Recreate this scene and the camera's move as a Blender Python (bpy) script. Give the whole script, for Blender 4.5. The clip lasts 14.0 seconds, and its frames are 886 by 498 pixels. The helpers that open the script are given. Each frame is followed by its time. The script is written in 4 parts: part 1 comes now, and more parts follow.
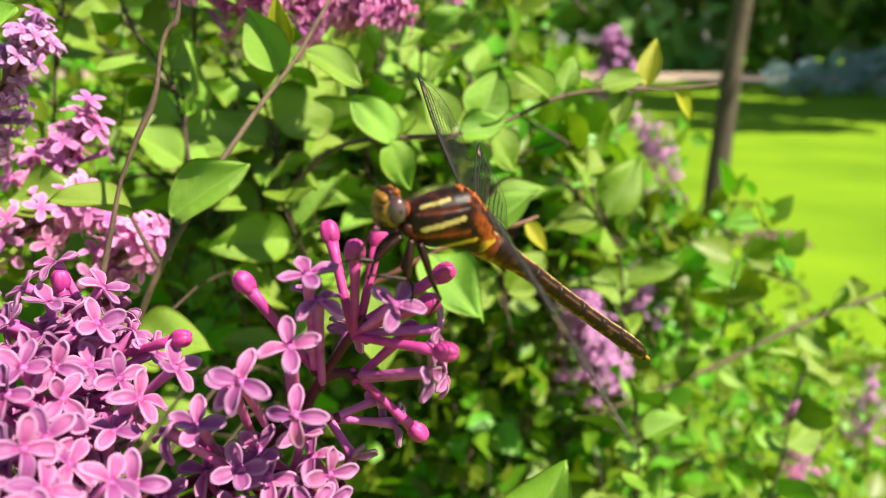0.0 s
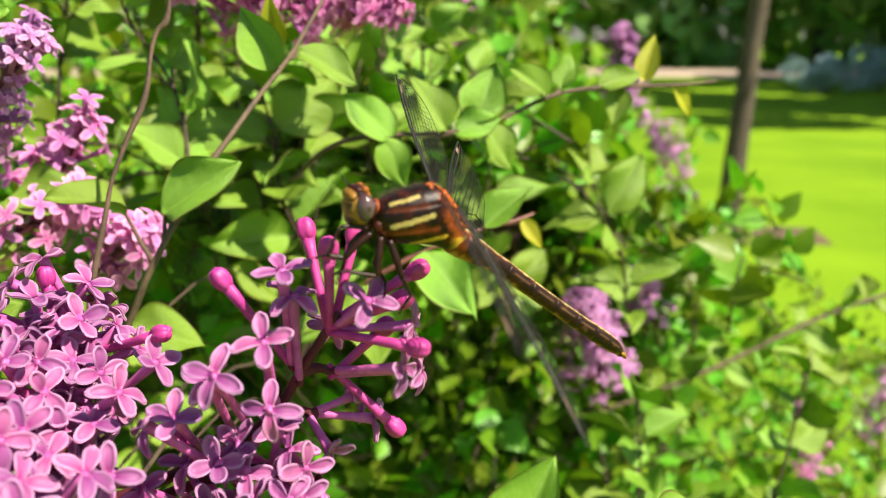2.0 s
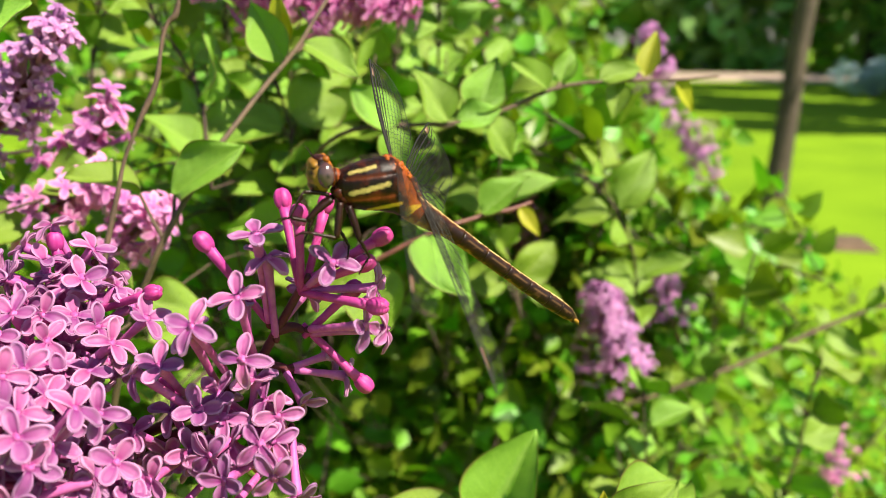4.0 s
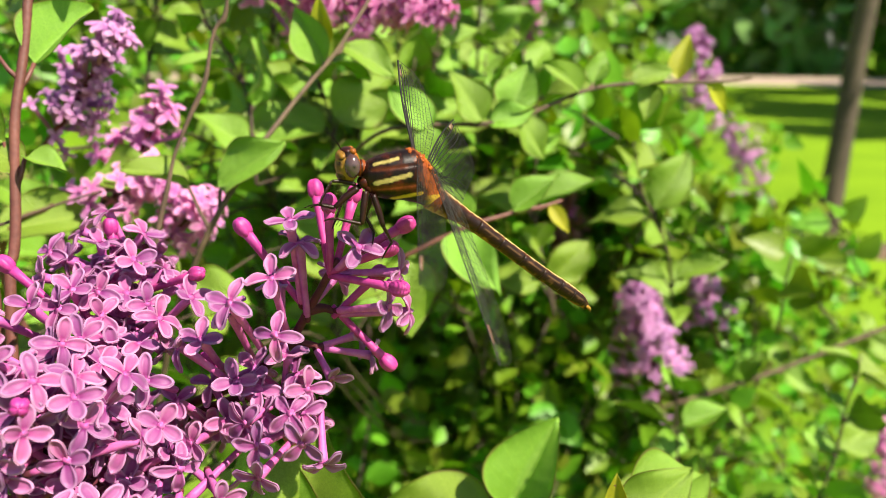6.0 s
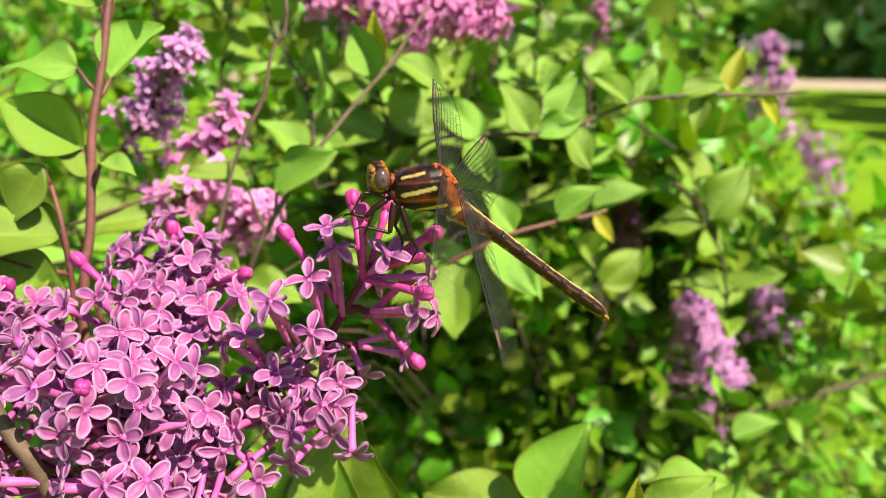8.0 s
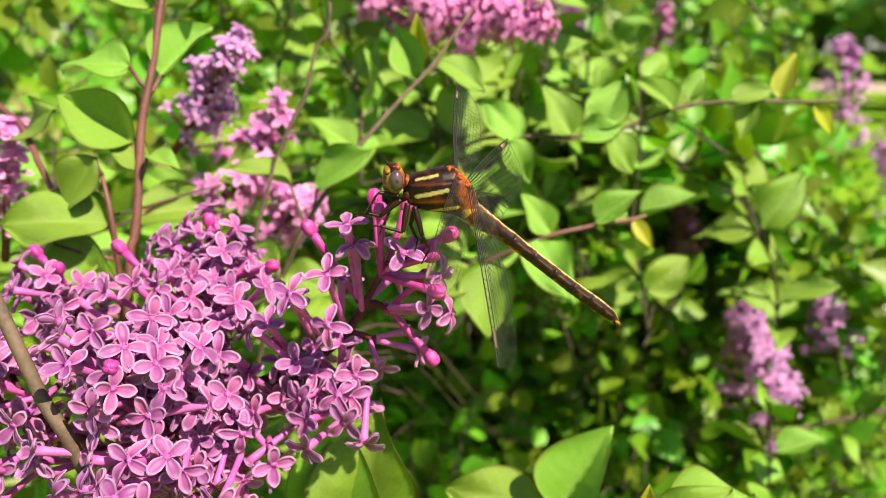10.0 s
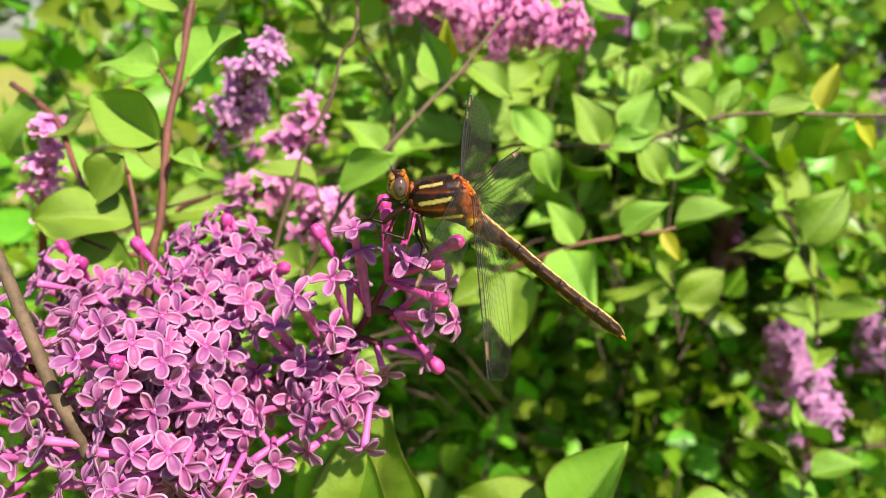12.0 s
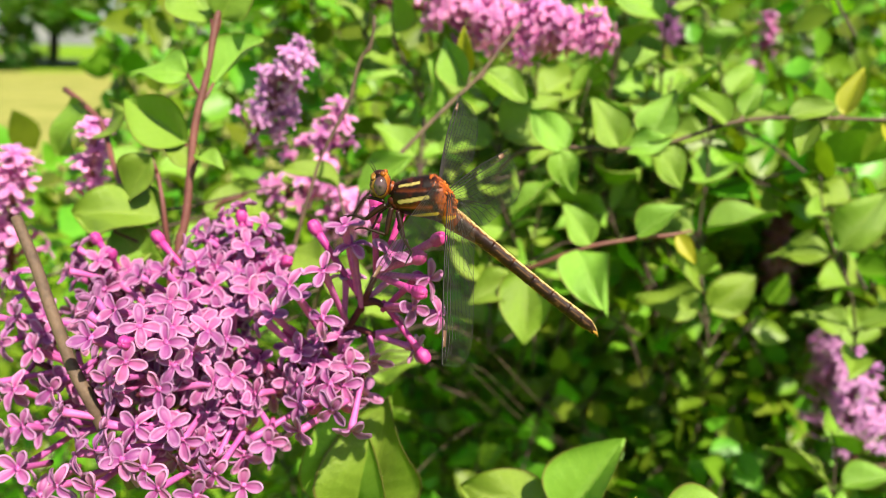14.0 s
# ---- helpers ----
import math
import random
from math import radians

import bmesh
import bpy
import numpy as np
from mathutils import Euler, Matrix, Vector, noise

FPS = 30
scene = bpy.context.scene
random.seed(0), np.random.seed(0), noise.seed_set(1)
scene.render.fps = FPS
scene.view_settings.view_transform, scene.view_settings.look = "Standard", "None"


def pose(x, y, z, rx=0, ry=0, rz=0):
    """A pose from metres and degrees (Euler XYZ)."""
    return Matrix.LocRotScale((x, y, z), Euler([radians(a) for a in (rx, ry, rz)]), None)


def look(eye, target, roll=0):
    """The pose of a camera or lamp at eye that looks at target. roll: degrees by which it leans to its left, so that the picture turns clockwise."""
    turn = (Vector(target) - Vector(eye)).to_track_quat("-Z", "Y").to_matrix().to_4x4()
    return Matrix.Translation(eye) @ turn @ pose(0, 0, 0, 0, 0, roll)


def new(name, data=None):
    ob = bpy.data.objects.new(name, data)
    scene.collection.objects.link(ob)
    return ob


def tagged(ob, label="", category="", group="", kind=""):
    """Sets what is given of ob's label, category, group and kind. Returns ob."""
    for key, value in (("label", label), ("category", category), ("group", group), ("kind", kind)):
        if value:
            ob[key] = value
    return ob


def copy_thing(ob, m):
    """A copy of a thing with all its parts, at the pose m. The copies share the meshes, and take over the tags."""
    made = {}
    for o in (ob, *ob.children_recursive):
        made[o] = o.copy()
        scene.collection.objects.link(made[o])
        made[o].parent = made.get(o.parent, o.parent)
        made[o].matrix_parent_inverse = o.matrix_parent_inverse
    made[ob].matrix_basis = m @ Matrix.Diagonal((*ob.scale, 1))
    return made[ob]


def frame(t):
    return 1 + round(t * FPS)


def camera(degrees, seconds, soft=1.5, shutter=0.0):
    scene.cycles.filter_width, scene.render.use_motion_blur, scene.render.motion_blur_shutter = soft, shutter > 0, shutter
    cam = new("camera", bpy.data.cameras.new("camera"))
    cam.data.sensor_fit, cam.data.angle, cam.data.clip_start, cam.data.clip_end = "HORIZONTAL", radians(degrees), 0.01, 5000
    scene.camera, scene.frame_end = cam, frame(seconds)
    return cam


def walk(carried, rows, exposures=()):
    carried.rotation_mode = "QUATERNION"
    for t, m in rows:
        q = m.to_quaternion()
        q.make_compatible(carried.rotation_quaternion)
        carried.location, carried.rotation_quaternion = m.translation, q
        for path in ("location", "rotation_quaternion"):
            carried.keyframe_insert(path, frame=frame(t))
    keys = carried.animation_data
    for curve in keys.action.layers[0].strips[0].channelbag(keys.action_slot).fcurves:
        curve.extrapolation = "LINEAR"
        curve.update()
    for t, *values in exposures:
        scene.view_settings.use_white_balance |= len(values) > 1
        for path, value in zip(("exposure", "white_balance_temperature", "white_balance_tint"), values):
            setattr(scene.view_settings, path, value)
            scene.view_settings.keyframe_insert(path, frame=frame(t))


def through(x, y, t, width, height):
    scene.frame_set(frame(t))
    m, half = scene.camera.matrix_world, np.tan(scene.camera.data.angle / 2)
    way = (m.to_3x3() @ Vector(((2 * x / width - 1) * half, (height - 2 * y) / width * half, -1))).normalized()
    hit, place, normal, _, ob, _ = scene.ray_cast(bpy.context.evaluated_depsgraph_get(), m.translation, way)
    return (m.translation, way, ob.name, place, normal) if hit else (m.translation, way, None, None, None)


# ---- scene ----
cam = camera(60.0, 14.0, soft=0.8)
cam.data.dof.use_dof, cam.data.dof.focus_distance, cam.data.dof.aperture_fstop = True, 0.116, 22.0
METRES, EYE, TILT, LEAN, TURN = 0.086, 1.0, -15.0, 0.0, 0.0
ROWS = [
    (0.0, 0.0, 0.0, 0.0, 0.0, 0.0, -0.0),
    (0.5, 0.0091, 0.0132, 0.0172, 0.24, -0.16, -0.07),
    (1.0, 0.0125, 0.0163, 0.0199, 0.44, -0.24, -0.06),
    (1.5, 0.0154, -0.0029, 0.0107, 0.62, -0.25, -0.03),
    (2.0, 0.0611, -0.0097, -0.0006, 1.13, -0.2, -0.05),
    (2.5, 0.105, -0.0231, -0.01, 1.61, -0.23, -0.21),
    (5.0, 0.2089, -0.1654, -0.0799, 5.8, 0.09, -1.41),
    (5.5, 0.2077, -0.184, -0.0859, 6.52, 0.08, -1.61),
    (6.0, 0.2446, -0.1921, -0.0797, 7.52, 0.15, -1.82),
    (6.5, 0.2678, -0.2253, -0.088, 8.64, 0.08, -2.23),
    (7.0, 0.2905, -0.2686, -0.076, 10.13, 0.26, -2.42),
    (7.5, 0.3129, -0.2642, -0.0757, 11.22, 0.17, -2.89),
    (8.0, 0.3413, -0.2695, -0.0638, 12.82, 0.02, -3.37),
    (8.5, 0.3595, -0.2672, -0.0667, 14.08, -0.21, -3.85),
    (11.0, 0.4965, -0.2906, -0.0422, 19.64, -0.56, -6.36),
    (11.5, 0.5092, -0.2786, -0.0548, 20.36, -0.55, -6.81),
    (12.0, 0.519, -0.2507, -0.033, 21.39, -0.7, -7.13),
    (12.5, 0.5468, -0.2145, -0.0308, 22.13, -0.82, -7.4),
    (13.0, 0.5938, -0.2137, -0.0218, 23.65, -1.08, -7.81),
    (13.5, 0.6462, -0.2494, -0.0133, 24.97, -1.13, -7.89),
    (14.0, 0.7088, -0.2615, -0.0236, 26.5, -1.13, -8.02),
]
walk(cam, [(t, pose(0, 0, EYE, TILT, LEAN, TURN) @ pose(METRES * x, METRES * y, METRES * z, 90 + pitch, roll, yaw)) for t, x, y, z, yaw, pitch, roll in ROWS])

# ---- world and sun ----
SUN = Vector((0.55, -0.27, 0.79)).normalized()
world = bpy.data.worlds.new("daylight")
scene.world = world
world.use_nodes = True
sky = world.node_tree.nodes.new("ShaderNodeTexSky")
sky.sky_type, sky.sun_disc = "NISHITA", False
sky.sun_elevation, sky.sun_rotation = math.asin(SUN.z), math.atan2(SUN.x, SUN.y)
world.node_tree.links.new(sky.outputs[0], world.node_tree.nodes["Background"].inputs[0])
world.node_tree.nodes["Background"].inputs[1].default_value = 0.066
sun = new("sun", bpy.data.lights.new("sun", "SUN"))
sun.data.energy, sun.data.angle, sun.data.color = 5.0, radians(0.53), (1.0, 0.90, 0.74)
sun.matrix_world = look(SUN * 30, (0, 0, 0))
scene.view_settings.exposure = 1.18

# ---- materials ----
def material(name, low, high, rough=0.6, grain=300.0, stain=40.0, bump=0.15, through=0.0, glow=None, gloss=0.5, per="object", vary=0.12, pigment="", coat=0.0, veins=False):
    """A surface between two colours, mottled at two scales; through: share of light that passes the sheet."""
    m = bpy.data.materials.new(name)
    m.use_nodes = True
    n, l = m.node_tree.nodes, m.node_tree.links
    b = n["Principled BSDF"]
    b.inputs["Roughness"].default_value = rough
    b.inputs["Specular IOR Level"].default_value = gloss
    b.inputs["Coat Weight"].default_value = coat
    at = n.new("ShaderNodeTexCoord")
    fine, coarse = n.new("ShaderNodeTexNoise"), n.new("ShaderNodeTexNoise")
    fine.inputs["Scale"].default_value, fine.inputs["Detail"].default_value = grain, 4
    coarse.inputs["Scale"].default_value, coarse.inputs["Detail"].default_value = stain, 3
    for t in (fine, coarse):
        l.new(at.outputs["Object"], t.inputs["Vector"])
    if pigment:
        a = n.new("ShaderNodeAttribute")
        a.attribute_name = pigment
        source, colour = a.outputs["Fac"], a.outputs["Color"]
    mix = n.new("ShaderNodeMix")
    mix.data_type = "RGBA"
    mix.inputs["A"].default_value, mix.inputs["B"].default_value = (*low, 1), (*high, 1)
    blend = n.new("ShaderNodeMath")
    blend.operation = "MULTIPLY_ADD"
    l.new(fine.outputs["Fac"], blend.inputs[0])
    blend.inputs[1].default_value = 0.5
    l.new(coarse.outputs["Fac"], blend.inputs[2])
    if pigment == "tint":
        add = n.new("ShaderNodeMath")
        add.operation = "MULTIPLY_ADD"
        l.new(blend.outputs[0], add.inputs[0])
        add.inputs[1].default_value = 0.25
        shift = n.new("ShaderNodeMath")
        shift.operation = "SUBTRACT"
        l.new(source, shift.inputs[0])
        shift.inputs[1].default_value = 0.18
        l.new(shift.outputs[0], add.inputs[2])
        l.new(add.outputs[0], mix.inputs["Factor"])
    else:
        fit = n.new("ShaderNodeMapRange")
        fit.inputs["From Min"].default_value, fit.inputs["From Max"].default_value = 0.45, 1.05
        l.new(blend.outputs[0], fit.inputs["Value"])
        l.new(fit.outputs[0], mix.inputs["Factor"])
    out = mix.outputs["Result"]
    if pigment == "hue":
        times = n.new("ShaderNodeMix")
        times.data_type, times.blend_type = "RGBA", "MULTIPLY"
        times.inputs["Factor"].default_value = 1.0
        l.new(colour, times.inputs["A"])
        l.new(out, times.inputs["B"])
        out = times.outputs["Result"]
    ridge = None
    if veins:
        a, xyz = n.new("ShaderNodeAttribute"), n.new("ShaderNodeSeparateXYZ")
        a.attribute_name = "blade"
        l.new(a.outputs["Vector"], xyz.inputs[0])

        def sums(kind, p, q, r=None):
            k = n.new("ShaderNodeMath")
            k.operation = kind
            for i, v in enumerate((p, q, r)):
                if v is None:
                    continue
                if isinstance(v, (int, float)):
                    k.inputs[i].default_value = v
                else:
                    l.new(v, k.inputs[i])
            return k.outputs[0]

        side = sums("ABSOLUTE", xyz.outputs[1], None)
        wobble = sums("MULTIPLY_ADD", coarse.outputs["Fac"], 0.035, sums("MULTIPLY_ADD", side, -0.24, xyz.outputs[0]))
        wave = sums("PINGPONG", sums("MULTIPLY", wobble, 8.5), 0.5)
        lateral = sums("MULTIPLY", sums("LESS_THAN", wave, 0.055), 0.55)
        ridge = sums("MAXIMUM", lateral, sums("LESS_THAN", side, 0.045))
        pale = n.new("ShaderNodeMix")
        pale.data_type = "RGBA"
        pale.inputs["B"].default_value = (high[0] * 1.35, high[1] * 1.2, high[2] * 1.8, 1)
        l.new(sums("MULTIPLY", ridge, 0.24), pale.inputs["Factor"])
        l.new(out, pale.inputs["A"])
        brown = n.new("ShaderNodeMix")
        brown.data_type = "RGBA"
        brown.inputs["B"].default_value = (0.16, 0.085, 0.03, 1)
        l.new(sums("MULTIPLY", sums("GREATER_THAN", sums("MULTIPLY_ADD", fine.outputs["Fac"], 0.05, side), 0.985), 0.7), brown.inputs["Factor"])
        l.new(pale.outputs["Result"], brown.inputs["A"])
        out = brown.outputs["Result"]
    hsv = n.new("ShaderNodeHueSaturation")
    own = n.new("ShaderNodeObjectInfo" if per == "object" else "ShaderNodeNewGeometry")
    rnd = own.outputs["Random" if per == "object" else "Random Per Island"]
    for key, a, c in (("Value", 1 - vary, 1 + vary), ("Hue", 0.5 - 0.10 * vary, 0.5 + 0.10 * vary)):
        r = n.new("ShaderNodeMapRange")
        r.inputs["To Min"].default_value, r.inputs["To Max"].default_value = a, c
        l.new(rnd, r.inputs["Value"])
        l.new(r.outputs[0], hsv.inputs[key])
    l.new(out, hsv.inputs["Color"])
    l.new(hsv.outputs[0], b.inputs["Base Color"])
    if bump:
        bp = n.new("ShaderNodeBump")
        bp.inputs["Strength"].default_value, bp.inputs["Distance"].default_value = bump, 0.3 / grain
        l.new(fine.outputs["Fac"], bp.inputs["Height"])
        l.new(bp.outputs[0], b.inputs["Normal"])
    if through:
        tr, both = n.new("ShaderNodeBsdfTranslucent"), n.new("ShaderNodeMixShader")
        tint = n.new("ShaderNodeMix")
        tint.data_type, tint.blend_type = "RGBA", "MULTIPLY"
        tint.inputs["Factor"].default_value = 1.0
        tint.inputs["B"].default_value = (*(glow or (1, 1, 1)), 1)
        l.new(hsv.outputs[0], tint.inputs["A"])
        l.new(tint.outputs["Result"], tr.inputs["Color"])
        both.inputs[0].default_value = through
        l.new(b.outputs[0], both.inputs[1])
        l.new(tr.outputs[0], both.inputs[2])
        l.new(both.outputs[0], n["Material Output"].inputs["Surface"])
    return m


LEAF = material("leaf", (0.135, 0.26, 0.017), (0.265, 0.43, 0.042), 0.46, 900, 90, 0.45, 0.28, (1.2, 1.4, 0.4), vary=0.16, gloss=0.5, veins=True)
LEAF_MASS = material("shrub_leaf", (0.092, 0.188, 0.009), (0.195, 0.34, 0.020), 0.42, 500, 60, 0.2, 0.32, (1.2, 1.4, 0.4), gloss=0.35, per="island", vary=0.45)
LEAF_YOUNG = material("young_leaf", (0.30, 0.34, 0.02), (0.55, 0.50, 0.03), 0.45, 700, 80, 0.2, 0.45, (1.2, 1.1, 0.4), vary=0.15)
CROWN = material("tree_leaf", (0.16, 0.31, 0.07), (0.32, 0.52, 0.13), 0.5, 20, 3, 0.1, 0.42, (1.2, 1.3, 0.5), per="island", vary=0.35)
PETAL = material("petal", (0.35, 0.045, 0.245), (0.57, 0.31, 0.53), 0.5, 2500, 500, 0.12, 0.40, (1.1, 0.8, 1.0), vary=0.22, pigment="tint", gloss=0.4)
PETAL_FAR = material("lilac_petal", (0.52, 0.11, 0.40), (0.90, 0.48, 0.76), 0.55, 1500, 400, 0.1, 0.40, (1.1, 0.8, 1.0), vary=0.2, pigment="tint", gloss=0.3)
PETAL_DUSK = material("mauve_petal", (0.42, 0.13, 0.40), (0.84, 0.50, 0.78), 0.55, 1500, 400, 0.1, 0.40, (1.0, 0.8, 1.0), vary=0.2, pigment="tint", gloss=0.3)
TUBE = material("flower_tube", (0.43, 0.06, 0.28), (0.64, 0.17, 0.46), 0.5, 1500, 300, 0.12, 0.18, (1.0, 0.7, 0.9), vary=0.14, gloss=0.35)
BUD = material("bud", (0.33, 0.014, 0.16), (0.54, 0.060, 0.30), 0.5, 1500, 300, 0.25, 0.10, (1.0, 0.6, 0.9), vary=0.12, gloss=0.4)
RACHIS = material("rachis", (0.05, 0.010, 0.014), (0.13, 0.028, 0.036), 0.6, 2500, 300, 0.5, gloss=0.2)
STEM = material("red_stem", (0.085, 0.026, 0.022), (0.19, 0.065, 0.05), 0.55, 1200, 150, 0.4)
TWIG = material("brown_twig", (0.035, 0.02, 0.013), (0.14, 0.085, 0.052), 0.75, 1200, 200, 0.6)
TWIG_MASS = material("shrub_twig", (0.03, 0.018, 0.012), (0.085, 0.05, 0.03), 0.75, 500, 60, 0.5)
BARK = material("bark", (0.04, 0.028, 0.018), (0.115, 0.085, 0.055), 0.85, 60, 9, 0.9)
GRASS = material("lawn_grass", (0.085, 0.175, 0.006), (0.19, 0.32, 0.010), 0.9, 90, 0.9, 0.6, gloss=0.08, vary=0.0)
STRAW = material("dry_grass", (0.17, 0.19, 0.04), (0.29, 0.28, 0.08), 0.95, 70, 1.2, 0.6, gloss=0.08, vary=0.0)
DUSTY = material("blue_grey_leaf", (0.20, 0.32, 0.32), (0.42, 0.56, 0.60), 0.55, 20, 3, 0.1, 0.2, per="island", vary=0.3)
SOIL = material("soil", (0.06, 0.035, 0.02), (0.16, 0.10, 0.06), 0.95, 80, 9, 0.8)
PATH = material("path_gravel", (0.27, 0.20, 0.15), (0.42, 0.33, 0.26), 0.95, 60, 2, 0.6)
CUTICLE = material("cuticle", (0.72, 0.72, 0.72), (1.25, 1.25, 1.25), 0.40, 5000, 1300, 0.5, pigment="hue", gloss=0.2, vary=0.02)
EYE_SKIN = material("eye_facets", (0.75, 0.75, 0.75), (1.1, 1.1, 1.1), 0.22, 9000, 600, 0.2, pigment="hue", gloss=0.5, vary=0.02, coat=0.12)
LEG = material("leg_cuticle", (0.006, 0.002, 0.0015), (0.026, 0.006, 0.003), 0.4, 4000, 900, 0.3, gloss=0.25)
VEIN = material("wing_vein", (0.004, 0.003, 0.002), (0.012, 0.007, 0.005), 0.6, 3000, 500, 0.0)
STIGMA = material("wing_stigma", (0.10, 0.05, 0.03), (0.20, 0.11, 0.07), 0.5, 3000, 500, 0.1)


def wing_film():
    m = bpy.data.materials.new("wing_membrane")
    m.use_nodes = True
    n, l = m.node_tree.nodes, m.node_tree.links
    b = n["Principled BSDF"]
    b.inputs["Base Color"].default_value, b.inputs["Roughness"].default_value = (0.45, 0.45, 0.38, 1), 0.18
    clear, both, grain = n.new("ShaderNodeBsdfTransparent"), n.new("ShaderNodeMixShader"), n.new("ShaderNodeTexNoise")
    at, fit, bp = n.new("ShaderNodeTexCoord"), n.new("ShaderNodeMapRange"), n.new("ShaderNodeBump")
    grain.inputs["Scale"].default_value, grain.inputs["Detail"].default_value = 700, 4
    l.new(at.outputs["Object"], grain.inputs["Vector"])
    fit.inputs["To Min"].default_value, fit.inputs["To Max"].default_value = 0.003, 0.022
    l.new(grain.outputs["Fac"], fit.inputs["Value"])
    l.new(fit.outputs[0], both.inputs[0])
    bp.inputs["Strength"].default_value, bp.inputs["Distance"].default_value = 0.4, 0.0004
    l.new(grain.outputs["Fac"], bp.inputs["Height"])
    l.new(bp.outputs[0], b.inputs["Normal"])
    clear.inputs[0].default_value = (0.985, 0.99, 0.98, 1)
    l.new(clear.outputs[0], both.inputs[1])
    l.new(b.outputs[0], both.inputs[2])
    l.new(both.outputs[0], n["Material Output"].inputs["Surface"])
    return m


FILM = wing_film()

# ---- building tools ----
MM = 0.001


def spot(x, y, z):
    """Millimetres from the point one metre above the ground's origin."""
    return Vector((x * MM, y * MM, 1.0 + z * MM))


def mesh_of(name, verts, faces, mat, smooth=True, tint=None, hue=None, blade=None):
    me = bpy.data.meshes.new(name)
    me.from_pydata([tuple(v) for v in verts], [], faces)
    me.polygons.foreach_set("use_smooth", [smooth] * len(me.polygons))
    if tint is not None:
        a = me.attributes.new("tint", "FLOAT", "POINT")
        a.data.foreach_set("value", tint)
    if hue is not None:
        a = me.attributes.new("hue", "FLOAT_COLOR", "POINT")
        a.data.foreach_set("color", [c for h in hue for c in (*h, 1.0)])
    if blade is not None:
        a = me.attributes.new("blade", "FLOAT_VECTOR", "POINT")
        a.data.foreach_set("vector", [c for b in blade for c in b])
    me.materials.append(mat)
    me.update()
    return me


def place(name, me, parent, m=None, label=""):
    ob = new(name, me)
    ob.parent = parent
    if m is not None:
        ob.matrix_basis = m
    return tagged(ob, label) if label else ob


def part(name, shape, mat, parent, label="", **kw):
    return place(name, mesh_of(name, shape[0], shape[1], mat, **kw), parent, None, label)


def thing(name, label, category, m=None, group="", kind=""):
    ob = new(name)
    ob.empty_display_size = 0.01
    if m is not None:
        ob.matrix_basis = m
    return tagged(ob, label, category, group, kind)


def joined(*shapes):
    verts, faces = [], []
    for v, f in shapes:
        k = len(verts)
        verts += list(v)
        faces += [tuple(i + k for i in q) for q in f]
    return verts, faces


def curve(points, n):
    """A smooth line through the points, with n steps between each two."""
    p = [Vector(q) for q in points]
    if len(p) == 2:
        return [p[0].lerp(p[1], i / n) for i in range(n + 1)]
    ext = [2 * p[0] - p[1], *p, 2 * p[-1] - p[-2]]
    out = []
    for a, b, c, d in zip(ext, ext[1:], ext[2:], ext[3:]):
        for i in range(n):
            t = i / n
            out.append(0.5 * (2 * b + (c - a) * t + (2 * a - 5 * b + 4 * c - d) * t * t + (3 * b - a - 3 * c + d) * t ** 3))
    return out + [p[-1]]


def tube(points, radii, sides=7, flat=1.0, ends=True):
    """A round rod along the points; radii: one number, or one for each point."""
    p = [Vector(q) for q in points]
    if not hasattr(radii, "__len__"):
        radii = [radii] * len(p)
    if len(radii) != len(p):
        radii = [float(np.interp(i / (len(p) - 1), np.linspace(0, 1, len(radii)), radii)) for i in range(len(p))]
    verts, faces = [], []
    axis = (p[1] - p[0]).normalized()
    side = axis.orthogonal().normalized()
    for i, q in enumerate(p):
        axis = (p[min(i + 1, len(p) - 1)] - p[max(i - 1, 0)]).normalized()
        side = (side - axis * side.dot(axis)).normalized()
        other = axis.cross(side)
        for k in range(sides):
            a = 2 * math.pi * k / sides
            verts.append(q + radii[i] * (math.cos(a) * side + flat * math.sin(a) * other))
    for i in range(len(p) - 1):
        for k in range(sides):
            a, b = i * sides + k, i * sides + (k + 1) % sides
            faces.append((a, b, b + sides, a + sides))
    if ends:
        faces += [tuple(range(sides))[::-1], tuple(range(len(verts) - sides, len(verts)))]
    return verts, faces


def ball(centre, size, rings=10, sides=14, shape=None):
    """An ellipsoid; shape(direction) swells or dents it."""
    verts, faces = [], []
    c = Vector(centre)
    for i in range(rings + 1):
        a = math.pi * i / rings
        for k in range(sides):
            b = 2 * math.pi * k / sides
            d = Vector((math.sin(a) * math.cos(b), math.sin(a) * math.sin(b), math.cos(a)))
            s = shape(d) if shape else 1.0
            verts.append(c + Vector((d.x * size[0], d.y * size[1], d.z * size[2])) * s)
    for i in range(rings):
        for k in range(sides):
            a, b = i * sides + k, i * sides + (k + 1) % sides
            faces.append((a, a + sides, b + sides, b))
    return verts, faces


def facing(at, normal, spin=0.0):
    """The pose at a place whose z axis points along normal."""
    q = Vector(normal).to_track_quat("Z", "Y").to_matrix().to_4x4()
    return Matrix.Translation(at) @ q @ pose(0, 0, 0, 0, 0, spin)

